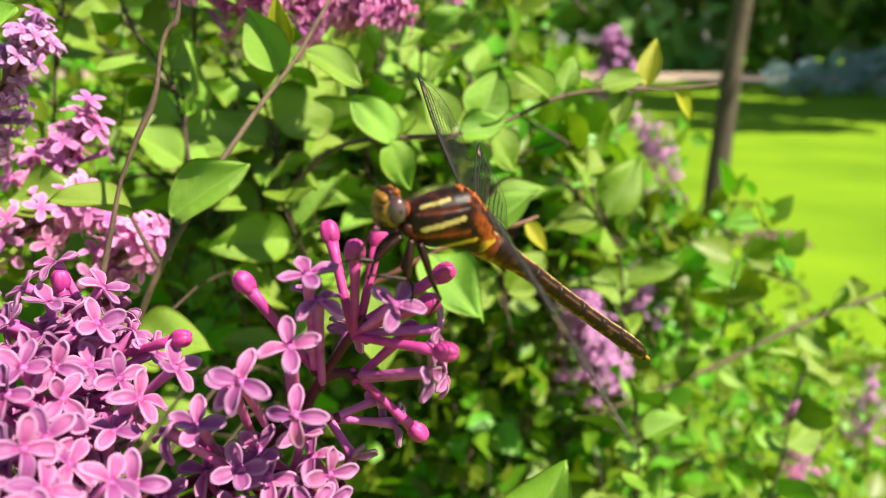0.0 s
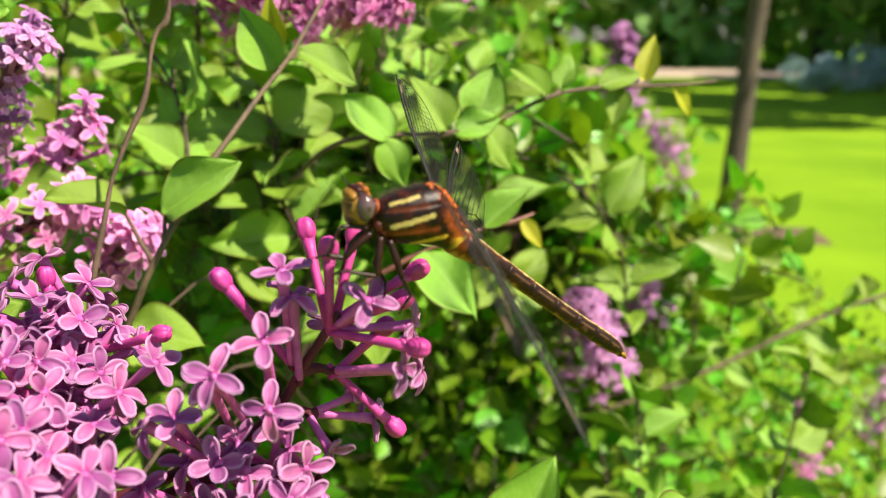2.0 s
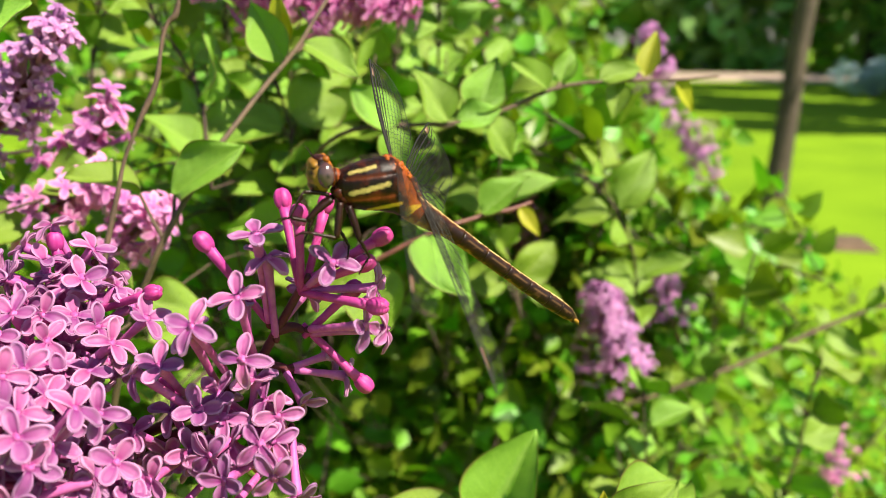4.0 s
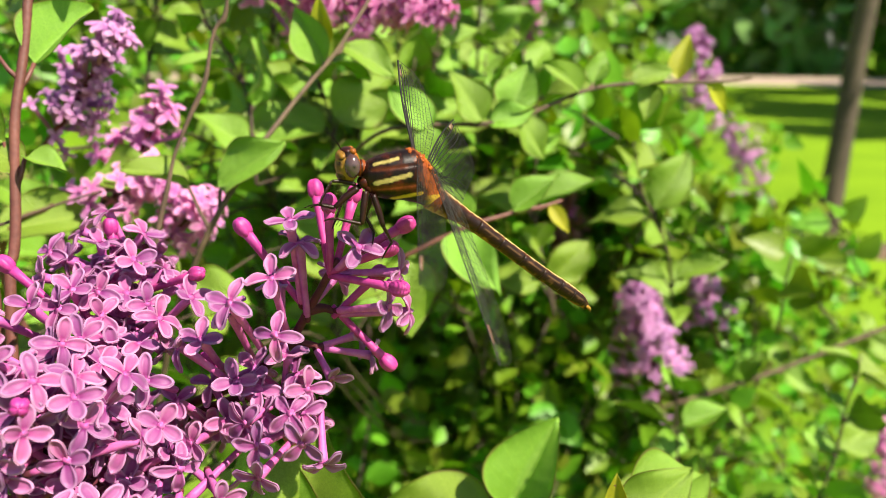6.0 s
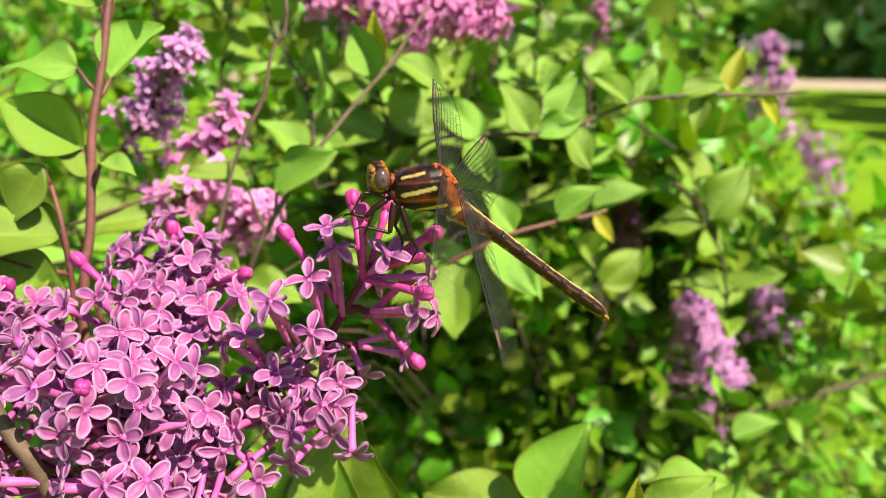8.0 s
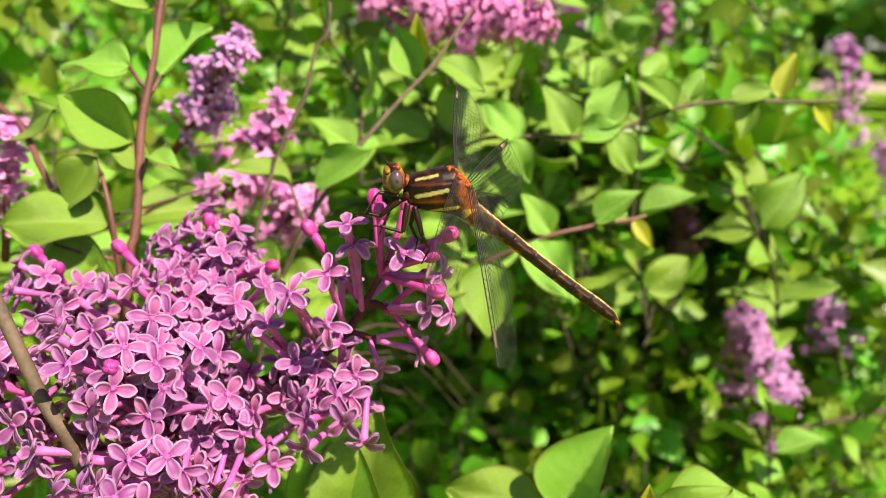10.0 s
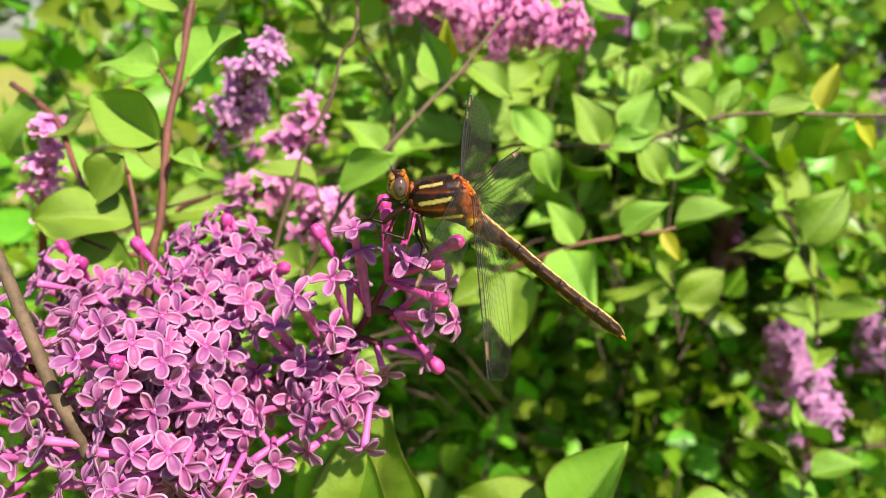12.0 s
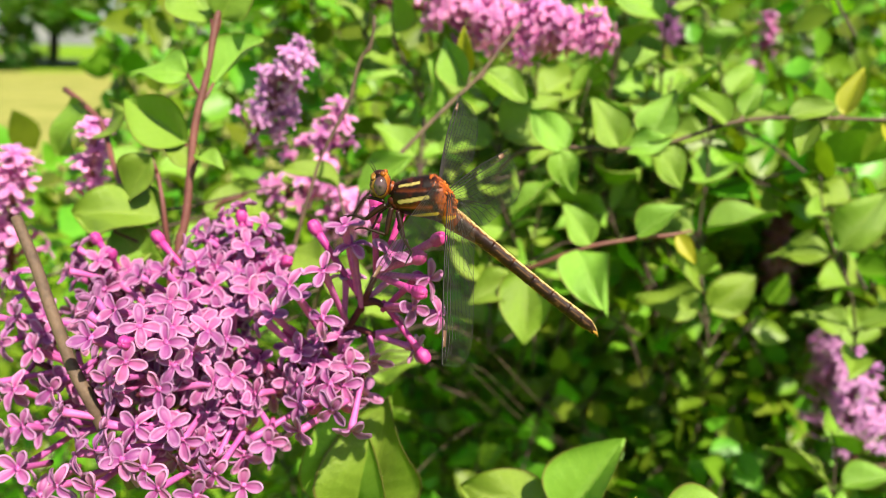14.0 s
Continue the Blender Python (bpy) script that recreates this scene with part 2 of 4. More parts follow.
# ---- ground, lawn, path ----
def ground():
    n, verts, faces = 60, [], []
    grid = [math.copysign(abs(t) ** 2.2 * 260, t) for t in np.linspace(-1, 1, n + 1)]
    for y in grid:
        for x in grid:
            r = math.hypot(x, y)
            verts.append((x, y, 0.05 * noise.noise((x * 0.12, y * 0.12, 0)) * min(1, r / 4)))
    for j in range(n):
        for i in range(n):
            a = j * (n + 1) + i
            faces.append((a, a + 1, a + n + 2, a + n + 1))
    return tagged(new("ground", mesh_of("ground", verts, faces, GRASS)), "sunlit mown green lawn behind the shrubs", "lawn", kind="structure")


ground()


def strip(name, points, width, mat, label, category, z=0.06):
    verts, faces = [], []
    line = curve(points, 6)
    for i, p in enumerate(line):
        d = (line[min(i + 1, len(line) - 1)] - line[max(i - 1, 0)]).normalized()
        o = Vector((-d.y, d.x, 0)) * width / 2 * (1 + 0.15 * noise.noise(p * 0.5))
        verts += [p + o + Vector((0, 0, z)), p - o + Vector((0, 0, z)), p + o * 1.04 - Vector((0, 0, 0.1)), p - o * 1.04 - Vector((0, 0, 0.1))]
    for i in range(len(line) - 1):
        a = 4 * i
        faces += [(a, a + 1, a + 5, a + 4), (a, a + 4, a + 6, a + 2), (a + 1, a + 3, a + 7, a + 5)]
    return tagged(new(name, mesh_of(name, verts, faces, mat)), label, category, kind="structure")


strip("path", [(-60, 30, 0), (-20, 27, 0), (2, 25, 0), (12, 22.5, 0), (26, 24, 0), (60, 28, 0)], 5.0, PATH, "pale gravel path along the far edge of the lawn", "path")

strip("dry_lawn", [(-4.2, 2.6, 0), (-9, 6.2, 0), (-16, 11, 0), (-24, 17, 0)], 5.5, STRAW, "patch of dry straw-coloured grass on the lawn", "dry grass", 0.035)


# ---- trees ----
def leaf_cloud(rng, blobs, count, size, up=0.3):
    """Many single leaves spread through round clumps: verts and faces."""
    verts, faces = [], []
    for i in range(count):
        c, r = blobs[rng.randrange(len(blobs))]
        d = Vector((rng.gauss(0, 1), rng.gauss(0, 1), rng.gauss(0, 1))).normalized()
        p = Vector(c) + d * r * rng.uniform(0.45, 1.05) ** 0.6
        nrm = (d + Vector((rng.gauss(0, .6), rng.gauss(0, .6), up + rng.gauss(0, .6)))).normalized()
        u = nrm.orthogonal().normalized()
        u = Matrix.Rotation(rng.uniform(0, 6.28), 3, nrm) @ u
        v = nrm.cross(u)
        s = size * rng.uniform(0.6, 1.3)
        k = len(verts)
        verts += [p - u * s, p + v * s * 0.45 + nrm * s * .12, p + u * s, p - v * s * 0.45 + nrm * s * .12]
        faces.append((k, k + 1, k + 2, k + 3))
    return verts, faces


def tree(label, seed, height, girth, crown_base, spread, leaves, leaf, at, lean=(0, 0), group="trees"):
    rng = random.Random(seed)
    ob = thing("tree", label, "tree", pose(*at), group)
    top = Vector((lean[0], lean[1], height * 0.8))
    trunk = curve([(0, 0, -0.15), top * 0.3 + Vector((rng.gauss(0, girth * .3), rng.gauss(0, girth * .3), 0)), top * 0.65, top], 7)
    v, f = tube(trunk, [girth * 0.62, girth * 0.5, girth * 0.42, girth * 0.3, girth * 0.1], 12)
    v = [p + Vector((p.x, p.y, 0)).normalized() * girth * 0.07 * noise.noise(p * 6 / max(girth, .05) * .3) for p in v]
    part("trunk", (v, f), BARK, ob)
    blobs = []
    for i in range(9):
        a, h = i * 2.4 + rng.uniform(-.4, .4), crown_base + (height - crown_base) * (0.05 + 0.8 * i / 8)
        base = top * min(1, h * 0.85 / top.z)
        tip = base + Vector((math.cos(a), math.sin(a), 0.45)) * spread * rng.uniform(0.6, 1.0) * (1.15 - 0.6 * i / 8)
        part("limb", tube(curve([base, base.lerp(tip, .5) + Vector((0, 0, .08 * spread)), tip], 4), [girth * 0.18, girth * 0.1, girth * 0.03], 6), BARK, ob)
        for k in range(3):
            blobs.append((base.lerp(tip, 0.45 + 0.3 * k) + Vector((rng.gauss(0, .15), rng.gauss(0, .15), rng.gauss(0, .12))) * spread, spread * rng.uniform(.2, .38)))
    part("crown", leaf_cloud(rng, blobs, leaves, leaf), CROWN, ob)
    return ob


tree("young slender tree with greyish brown bark on the lawn", 3, 4.6, 0.1, 2.1, 1.3, 2600, 0.06, (1.385, 3.9, 0), (0.26, 0.05))
strip("mulch", [(0.95, 3.75, 0), (1.2, 3.85, 0), (1.5, 3.95, 0), (1.9, 3.9, 0)], 0.36, SOIL, "bare reddish soil round the foot of the young tree", "soil", 0.012)
old = tree("tall shady woodland tree with dark green leaves", 5, 15, 0.5, 2.2, 4.4, 6000, 0.34, (9, 32, 0))
other = tree("tall shady woodland tree with dark green leaves", 8, 12, 0.4, 1.2, 3.6, 5200, 0.32, (-6, 31, 0))
rng = random.Random(11)
for i in range(26):
    a = radians(-78 + 130 * i / 25 + rng.uniform(-2, 2))
    r = rng.uniform(29, 44)
    copy_thing((old, other)[i % 2], pose(r * math.sin(a), r * math.cos(a), -0.05, 0, 0, rng.uniform(0, 360)))
def undergrowth():
    rng = random.Random(17)
    blobs = []
    for i in range(150):
        a, r = radians(-80 + 135 * (i + rng.random()) / 150), rng.uniform(31, 42)
        blobs.append(((r * math.sin(a), r * math.cos(a), rng.uniform(0.2, 9.0)), rng.uniform(1.6, 3.0)))
    return tagged(new("undergrowth", mesh_of("undergrowth", *leaf_cloud(rng, blobs, 26000, 0.55), CROWN)), "dark green undergrowth of the wood beyond the lawn", "undergrowth", kind="stuff")


undergrowth()
rng = random.Random(9)
for x, y, r in ((7.0, 15.2, 0.5), (8.3, 15.8, 0.65), (9.8, 15.4, 0.55), (11.2, 16.0, 0.7)):
    blobs = [((rng.gauss(0, r * .5), rng.gauss(0, r * .4), r * (0.45 + rng.random() * .8)), r * .5) for i in range(9)]
    bush = thing("garden_bush", "low blue-grey garden bush at the edge of the lawn", "bush", pose(x, y, -0.02), "blue-grey bushes")
    part("foliage", leaf_cloud(rng, blobs, 900, 0.07), DUSTY, bush)
    for i in range(4):
        part("stem", tube([(0.05 * i, 0, -.05), (rng.gauss(0, .2), rng.gauss(0, .2), r)], [.02, .008], 6), BARK, bush)
# extra trees, mostly out of view, added to throw shade on the lawn
for x, y in ((10.8, 10.6), (14.5, 12.5), (19, 19), (-15, 20), (13, 16)):
    copy_thing(other, pose(x, y, -0.05, 0, 0, x * 40))
# ---- leaves and shrubs ----
def leaf_shape(length, width, fold=0.25, droop=0.15, nu=9, nv=6, thick=0.0, wave=0.0, seed=0, twist=0.0):
    """An ovate, pointed leaf from its base at the origin along +x, upper side +z."""
    verts, faces = [], []
    for i in range(nu + 1):
        u = i / nu
        w = width * 0.5 * (math.sin(math.pi * u ** 0.80) ** 0.85 * (1.0 - 0.30 * u) * 1.22 if 0 < u < 1 else 0.0) + 0.012 * width * (1 - u)
        for k in range(nv + 1):
            s = 2 * k / nv - 1
            z = fold * abs(s) * w - droop * length * u * u + wave * width * math.sin(7 * u + 2 * s + seed) * abs(s) - 0.035 * w * math.cos((u - 0.16 * abs(s)) * 44) * abs(s) * (1 - abs(s)) - 0.05 * w * math.exp(-(s / 0.12) ** 2)
            tw = twist * u
            verts.append(Vector((length * u, s * w * math.cos(tw) - z * math.sin(tw) * 0.5, z + s * w * math.sin(tw))))
    for i in range(nu):
        for k in range(nv):
            a = i * (nv + 1) + k
            faces.append((a, a + nv + 1, a + nv + 2, a + 1))
    if thick:
        n = len(verts)
        verts += [v - Vector((0, 0, thick)) for v in verts]
        faces += [tuple(j + n for j in q[::-1]) for q in faces]
        rim = [k for k in range(nv + 1)] + [i * (nv + 1) + nv for i in range(1, nu + 1)] + [nu * (nv + 1) + k for k in range(nv - 1, -1, -1)] + [i * (nv + 1) for i in range(nu - 1, 0, -1)]
        faces += [(a, a + n, b + n, b) for a, b in zip(rim, rim[1:] + rim[:1])]
    return verts, faces


def blade_of(nu, nv):
    """For each point of a leaf: how far along it lies, and how far from the midrib; both faces."""
    one = [(i / nu, 2 * k / nv - 1, 0.0) for i in range(nu + 1) for k in range(nv + 1)]
    return one + one


LEAVES = [mesh_of("leaf", *leaf_shape(1.0, w, f, d, 30, 10, 0.008, wv, s, tw), LEAF, blade=blade_of(30, 10)) for w, f, d, wv, s, tw in
          ((0.62, 0.45, 0.16, 0.11, 1, 0.15), (0.66, 0.30, 0.30, 0.13, 2, 0.35), (0.58, 0.70, 0.10, 0.09, 3, -0.3), (0.70, 0.25, 0.22, 0.15, 4, -0.15), (0.64, 1.10, 0.03, 0.07, 6, 0.0), (0.84, 0.42, 0.10, 0.14, 8, 0.2))]
YOUNG = [mesh_of("leaf", *leaf_shape(1.0, 0.45, 0.4, 0.12, 12, 6, 0.01, 0.05, 5, 0.2), LEAF_YOUNG)]


def leaf_pose(base, tip, normal, spin=0.0):
    """A leaf's pose and size, from its base to its tip, its upper side towards normal."""
    b, t = Vector(base), Vector(tip)
    x = (t - b).normalized()
    z = (Vector(normal) - x * Vector(normal).dot(x)).normalized()
    y = z.cross(x)
    s = (t - b).length
    return Matrix.Translation(b) @ Matrix((x, y, z)).transposed().to_4x4() @ pose(0, 0, 0, spin) @ Matrix.Diagonal((s, s, s, 1))


def stalk(top):
    """The woody line by which a shoot rises from the ground."""
    foot = Vector((top.x * 0.5, 0.98, -0.02))
    return [foot, Vector((top.x * 0.7, 0.95, 0.45)), top + Vector((0, 0.30, -0.14)), top + Vector((0, 0.12, -0.015)), top]


def branch(label, stem, radii, leaves, mat=None, young=(), category="branch"):
    """A leafy shoot: stem through the points (mm), leaves as (kind, base, tip, normal)."""
    ob = thing("lilac_branch", label, category, Matrix.Translation(spot(*stem[0])), "leafy lilac shoots")
    home = spot(*stem[0])
    line = curve([spot(*p) - home for p in stem], 6)
    line = [p + 0.0006 * Vector((noise.noise(p * 90), noise.noise(p * 90 + Vector((5, 0, 0))), 0)) for p in line]
    part("stem", tube(line, [r * MM for r in radii], 9), mat or STEM, ob)
    low = min((spot(*stem[0]), spot(*stem[-1])), key=lambda q: q.z)
    part("woody_stem", tube([q - home for q in curve(stalk(low), 5)], [0.0016, 0.0005, 0.0003, 0.0004], 7), TWIG_MASS, ob)
    for i, (kind, b, t, nrm) in enumerate(leaves):
        b, t = spot(*b) - home, spot(*t) - home
        near = min(line, key=lambda q: (q - b - (line[0] - line[-1]).normalized() * 0.005).length)
        data = (YOUNG[0] if kind == "y" else LEAVES[kind])
        one = place("leaf", data, ob, leaf_pose(b, t, nrm), "yellow young leaf" if kind == "y" else "")
        if (near - b).length > 0.0008:
            part("petiole", tube([near, near.lerp(b, .5) + Vector((0, 0, -.0006)), b], [0.0006, 0.00045, 0.0004], 7), mat or STEM, ob)
    return ob


def auto_leaves(rng, stem, step, size, first=0.15):
    """Opposite pairs of leaves along a stem, in mm."""
    line = curve([Vector(p) for p in stem], 10)
    out, gone, turn = [], 0.0, rng.uniform(0, 3)
    total = sum((b - a).length for a, b in zip(line, line[1:]))
    nxt = total * first
    for a, b in zip(line, line[1:]):
        gone += (b - a).length
        if gone < nxt:
            continue
        nxt += step * rng.uniform(0.8, 1.2)
        d = (b - a).normalized()
        side = Matrix.Rotation(turn, 3, d) @ d.orthogonal().normalized()
        turn += 1.57
        for s in (1, -1):
            go = (d * rng.uniform(.35, .8) + s * side + Vector((0, 0, -0.1))).normalized()
            nrm = (Vector((0.35, -0.35, 0.8)) + Vector((rng.gauss(0, .4), rng.gauss(0, .4), rng.gauss(0, .3))))
            base = a + go * 2.5
            out.append((rng.randrange(4), base, base + go * size * rng.uniform(.7, 1.15), nrm))
    return out

# ---- the shrub behind: many twigs, each with pairs of leaves ----
def shrub_top(bearing, far):
    """The height of the shrub's outline, by bearing (degrees) and distance (m)."""
    def step(centre, soft):
        return 1 / (1 + math.exp(max(-60, min(60, -(bearing - centre) / soft))))

    rise = 9.0 - 13.5 * step(7.5, 1.3) - 8.5 * step(19.0, 0.9) - 0.5 * max(0, bearing - 20) - 17.0 * step(47.5, 1.6)
    left = 1 - step(-47.5, 1.6)
    return 1.0 + far * math.tan(radians(rise * (1 - left) - 8.0 * left)) + (0.03 if bearing < 8 else 0)


# openings between the shrub's twigs in which flower heads hang, towards the side they are seen from
CLEARINGS = [(Vector(c) * MM, w) for c, w in (((78, 384, -158), 5.5), ((135, 618, -25), 3.6), ((278, 540, -300), 4.5), ((36, 487, -115), 3.6), ((118, 440, -148), 3.0), ((195, 690, -98), 3.8), ((242, 648, 15), 4.0), ((7, 529, 6), 2.6), ((-47, 497, 30), 3.6), ((390, 645, -320), 4.0))]
EYES = (Vector((0, 0, 0)), Vector((0.025, -0.02, 0)), Vector((0.045, -0.022, 0)), Vector((0.061, -0.022, 0)))


# flower heads that the sun reaches: a place on each and the radius of its light
SUNNY = [(Vector((0.078, 0.384, 0.845)), 0.045), (Vector((0.136, 0.618, 0.975)), 0.04), (Vector((0.28, 0.54, 0.70)), 0.04)]


def hides(p):
    """Whether a twig at p would stand before a flower head, or between it and the sun."""
    away = p - Vector((0, 0, 1))
    if away.length < 0.29:
        return True
    if any(away.length < c.length + 0.03 and (away - e).angle(c - e) < radians(w) for c, w in CLEARINGS for e in EYES):
        return True
    return any((p - c).cross(SUN).length < w and 0.02 < (p - c).dot(SUN) < 0.6 for c, w in SUNNY)


def shrub():
    rng = random.Random(21)
    ob = thing("lilac_shrub", "dense green lilac shrub with reddish brown twigs behind the flowers", "shrub", pose(0, 0.7, 0))
    leaf_v, leaf_f = leaf_shape(1.0, 0.66, 0.35, 0.15, 5, 2)
    base = np.array([tuple(v) for v in leaf_v])
    quads = np.array(leaf_f)
    verts, faces, sticks, count = [], [], [], 0
    home = Vector((0, 0.7, 0))
    made = 0
    while made < 6000:
        bearing, far = rng.uniform(-68, 46), 0.32 + 1.25 * rng.random() ** 1.25
        z = rng.uniform(0.12, 1.30)
        if made % 4 == 0:
            bearing, far, z = rng.uniform(-14, 22), rng.uniform(0.32, 0.70), rng.uniform(0.89, 0.98)
        elif made % 4 == 1:
            bearing, far, z = rng.uniform(-28, 18), rng.uniform(0.42, 0.75), rng.uniform(0.60, 0.90)
        top = shrub_top(bearing, far) + rng.gauss(0, 0.012)
        low = 1.0 - far * 0.75
        if z > top or (z < low and rng.random() < 0.7):
            continue
        p = Vector((far * math.sin(radians(bearing)), far * math.cos(radians(bearing)), z))
        if z < 0.90 and far < 0.40 and -28 < bearing < 12 and rng.random() < 0.9:
            continue
        d = Vector((rng.gauss(0, .55), rng.gauss(0, .45) - 0.1, rng.uniform(.1, 1.0))).normalized()
        n = rng.randint(4, 7) if made % 4 > 1 else 3
        step = rng.uniform(0.014, 0.022)
        line = [p - d * step * n]
        for i in range(n):
            d = (d + Vector((rng.gauss(0, .12), rng.gauss(0, .12), rng.gauss(0, .1)))).normalized()
            line.append(line[-1] + d * step)
        if any(hides(q) for q in line):
            continue
        made += 1
        sticks.append((line, far))
        turn = rng.uniform(0, 3)
        size = rng.uniform(0.0125, 0.021) * (1 + 0.25 * min(far, 1.2))
        for i, q in enumerate(line[1:]):
            side = Matrix.Rotation(turn, 3, d) @ d.orthogonal().normalized()
            turn += 1.57
            for s in (1, -1):
                if rng.random() < 0.1:
                    continue
                x = (d * rng.uniform(.2, .8) + s * side).normalized()
                nrm = Vector((0.25 + rng.gauss(0, .65), -0.35 + rng.gauss(0, .6), 0.7 + rng.gauss(0, .5)))
                m = leaf_pose(q + x * 0.003, q + x * 0.003 + x * size * rng.uniform(.65, 1.2), nrm)
                a = np.array(m)
                verts.append(base @ a[:3, :3].T + a[:3, 3] - np.array(home))
                faces.append(quads + count)
                count += len(base)
    v, f = np.concatenate(verts), np.concatenate(faces)
    tagged(part("foliage", (v.tolist(), [tuple(q) for q in f.tolist()]), LEAF_MASS, ob), kind="stuff")
    shapes = [tube([q - home for q in line], [0.0007, 0.0004], 5) for line, far in sticks]
    tagged(part("brushwood", joined(*shapes), TWIG_MASS, ob), kind="stuff")
    for i in range(22):
        bearing, far = -60 + 105 * i / 21, rng.uniform(.5, 1.2)
        x, y = far * math.sin(radians(bearing)), far * math.cos(radians(bearing))
        h = min(0.80, shrub_top(bearing, far) - 0.08)
        foot = Vector((0.55 * x, 0.8 + 0.35 * (y - 0.7), 0))
        part("stem", tube([q - home for q in curve([foot, foot.lerp(Vector((x, y, h)), .5) + Vector((0.05 * math.sin(i * 3), 0.05 * math.cos(i * 2), .05)), (x, y, h)], 6)], [0.005, 0.002, 0.001], 7), TWIG_MASS, ob)
    return ob


shrub()

# ---- near leafy shoots ----
branch("upright reddish lilac stem with bright green leaves", [(-74, 96, -95), (-78, 107, -47), (-78, 110, -38), (-78, 115, -18), (-78, 118, -8), (-77, 123, 7), (-77, 126, 18)], [1.1, 0.95, 0.85], [
    (4, (-76.5, 121, -5), (-69.5, 131, 6), (0.0, -0.95, 0.30)), (1, (-82, 118, -3), (-97, 113, 0), (0.42, -0.58, 0.70)),
    (4, (-81, 115.3, -19.5), (-95, 110, -9), (0.22, -0.87, 0.46)), (1, (-77, 114, -24), (-85, 112, -17), (-0.05, -0.64, 0.77)),
    (2, (-76, 114, -22), (-67, 113, -24), (0.45, -0.41, 0.79)), (0, (-77, 125, 10), (-66, 124, 26), (0.60, -0.64, 0.49)),
    (3, (-79, 124, 10), (-92, 122, 24), (0.15, -0.78, 0.61))])
branch("low lilac shoot with broad shaded and sunlit leaves", [(-80, 106, -75), (-81, 107, -50), (-81, 107, -36), (-84, 108, -26)], [0.8, 0.5], [
    (3, (-82, 107, -36), (-103, 97, -33), (0.41, -0.46, 0.79)), (0, (-85, 108, -22), (-93, 104, -34), (0.24, -0.92, 0.31)),
    (1, (-92, 101, -40), (-80, 104, -49), (0.23, -0.75, 0.62)), (0, (-84, 106, -45), (-106, 100, -50), (0.31, -0.62, 0.72)),
    (2, (-88, 104, -55), (-108, 104, -62), (0.31, -0.62, 0.72))])
branch("thin red side shoot with a green leaf", [(-150, 135, -10), (-128, 128, -17), (-108, 116, -27), (-96, 108, -38)], [0.9, 0.8, 0.6], [
    (1, (-122, 126, -20), (-110, 118, -12), (0.23, -0.72, 0.65)), (3, (-135, 131, -14), (-150, 126, -28), (0.23, -0.72, 0.65))])
branch("lilac shoot with a broad green leaf behind the flowers", [(-120, 165, -80), (-124, 163, -60), (-118, 163, -47), (-112, 168, -44)], [0.9, 0.6], [
    (0, (-122, 161, -49), (-99, 172, -43), (0.30, -0.52, 0.80)), (1, (-104, 178, -37), (-84, 176, -31), (0.23, -0.50, 0.84))])
branch("bare brown twig with a broken tip", [(-66, 130, -62), (-61, 138, -32), (-59, 141, -22), (-54, 145, -10), (-52, 148, 1), (-50, 149, 4), (-49, 150, 9), (-50, 152, 12)], [0.45, 0.62, 0.4, 0.42, 0.66, 0.4, 0.42, 0.7, 0.4, 0.5, 0.35], [], TWIG, category="twig")
branch("thick woody brown twig beside the flower head", [(-73.3, 64.9, -27.8), (-67.1, 63.4, -36.5), (-62.2, 62.5, -44.2), (-57.9, 62.0, -52.0), (-53.1, 62.0, -59.7), (-49.2, 65.8, -77.0)], [1.0, 1.1, 1.15, 1.2], [], TWIG, category="twig")
branch("dark slender woody twig under the flowers", [(-80, 70, -60), (-68, 72, -64), (-58, 74, -70), (-48, 80, -84)], [0.7, 0.8], [], RACHIS, category="twig")
branch("long brownish lilac branch crossing behind the flower head", [(-78, 150, -100), (-66, 148, -62), (-53, 151, -36), (-43, 165, -18), (-34, 180, -4), (-26, 192, 12)], [0.85, 0.7, 0.6, 0.5], [
    (0, (-55, 152, -34), (-40, 150, -22), (0.05, -0.70, 0.72)), (2, (-65, 156, -34.5), (-74, 144, -27.5), (0.2, -0.28, 0.94)), (1, (-66, 150, -56), (-84, 152, -52), (0.23, -0.75, 0.62)),
    (3, (-64, 149, -58), (-48, 148, -60), (0.24, -0.77, 0.59)), (2, (-36, 178, -6), (-44, 178, 8), (-0.18, -0.84, 0.51)), (0, (-32, 183, -2), (-18, 180, -8), (0.31, -0.62, 0.72)),
    ("y", (-36, 180, -2), (-37, 176, 10), (-0.18, -0.84, 0.51))], TWIG)
branch("lilac shoot with two broad leaves below the insect", [(16, 130, -150), (12, 133, -118), (11, 134, -104), (12, 136, -99)], [0.9, 0.7], [
    (4, (15, 134, -102), (25, 140, -82), (-0.28, -0.90, 0.27)), (3, (11, 133, -104), (-12, 130, -99), (0.35, -0.65, 0.68))])
branch("lilac shoot with curled leaves and a yellow tip", [(62, 128, -150), (48, 122, -112), (38, 114, -88), (35, 109, -79)], [0.8, 0.5], [
    ("y", (36, 109, -86), (35, 108, -77), (-0.32, -0.90, 0.28)), (2, (39, 114, -88), (56, 130, -86), (0.22, -0.53, 0.82)), (1, (38, 113, -90), (50, 116, -79), (0.15, -0.58, 0.80)), (0, (42, 117, -96), (60, 122, -100), (0.23, -0.63, 0.74))])
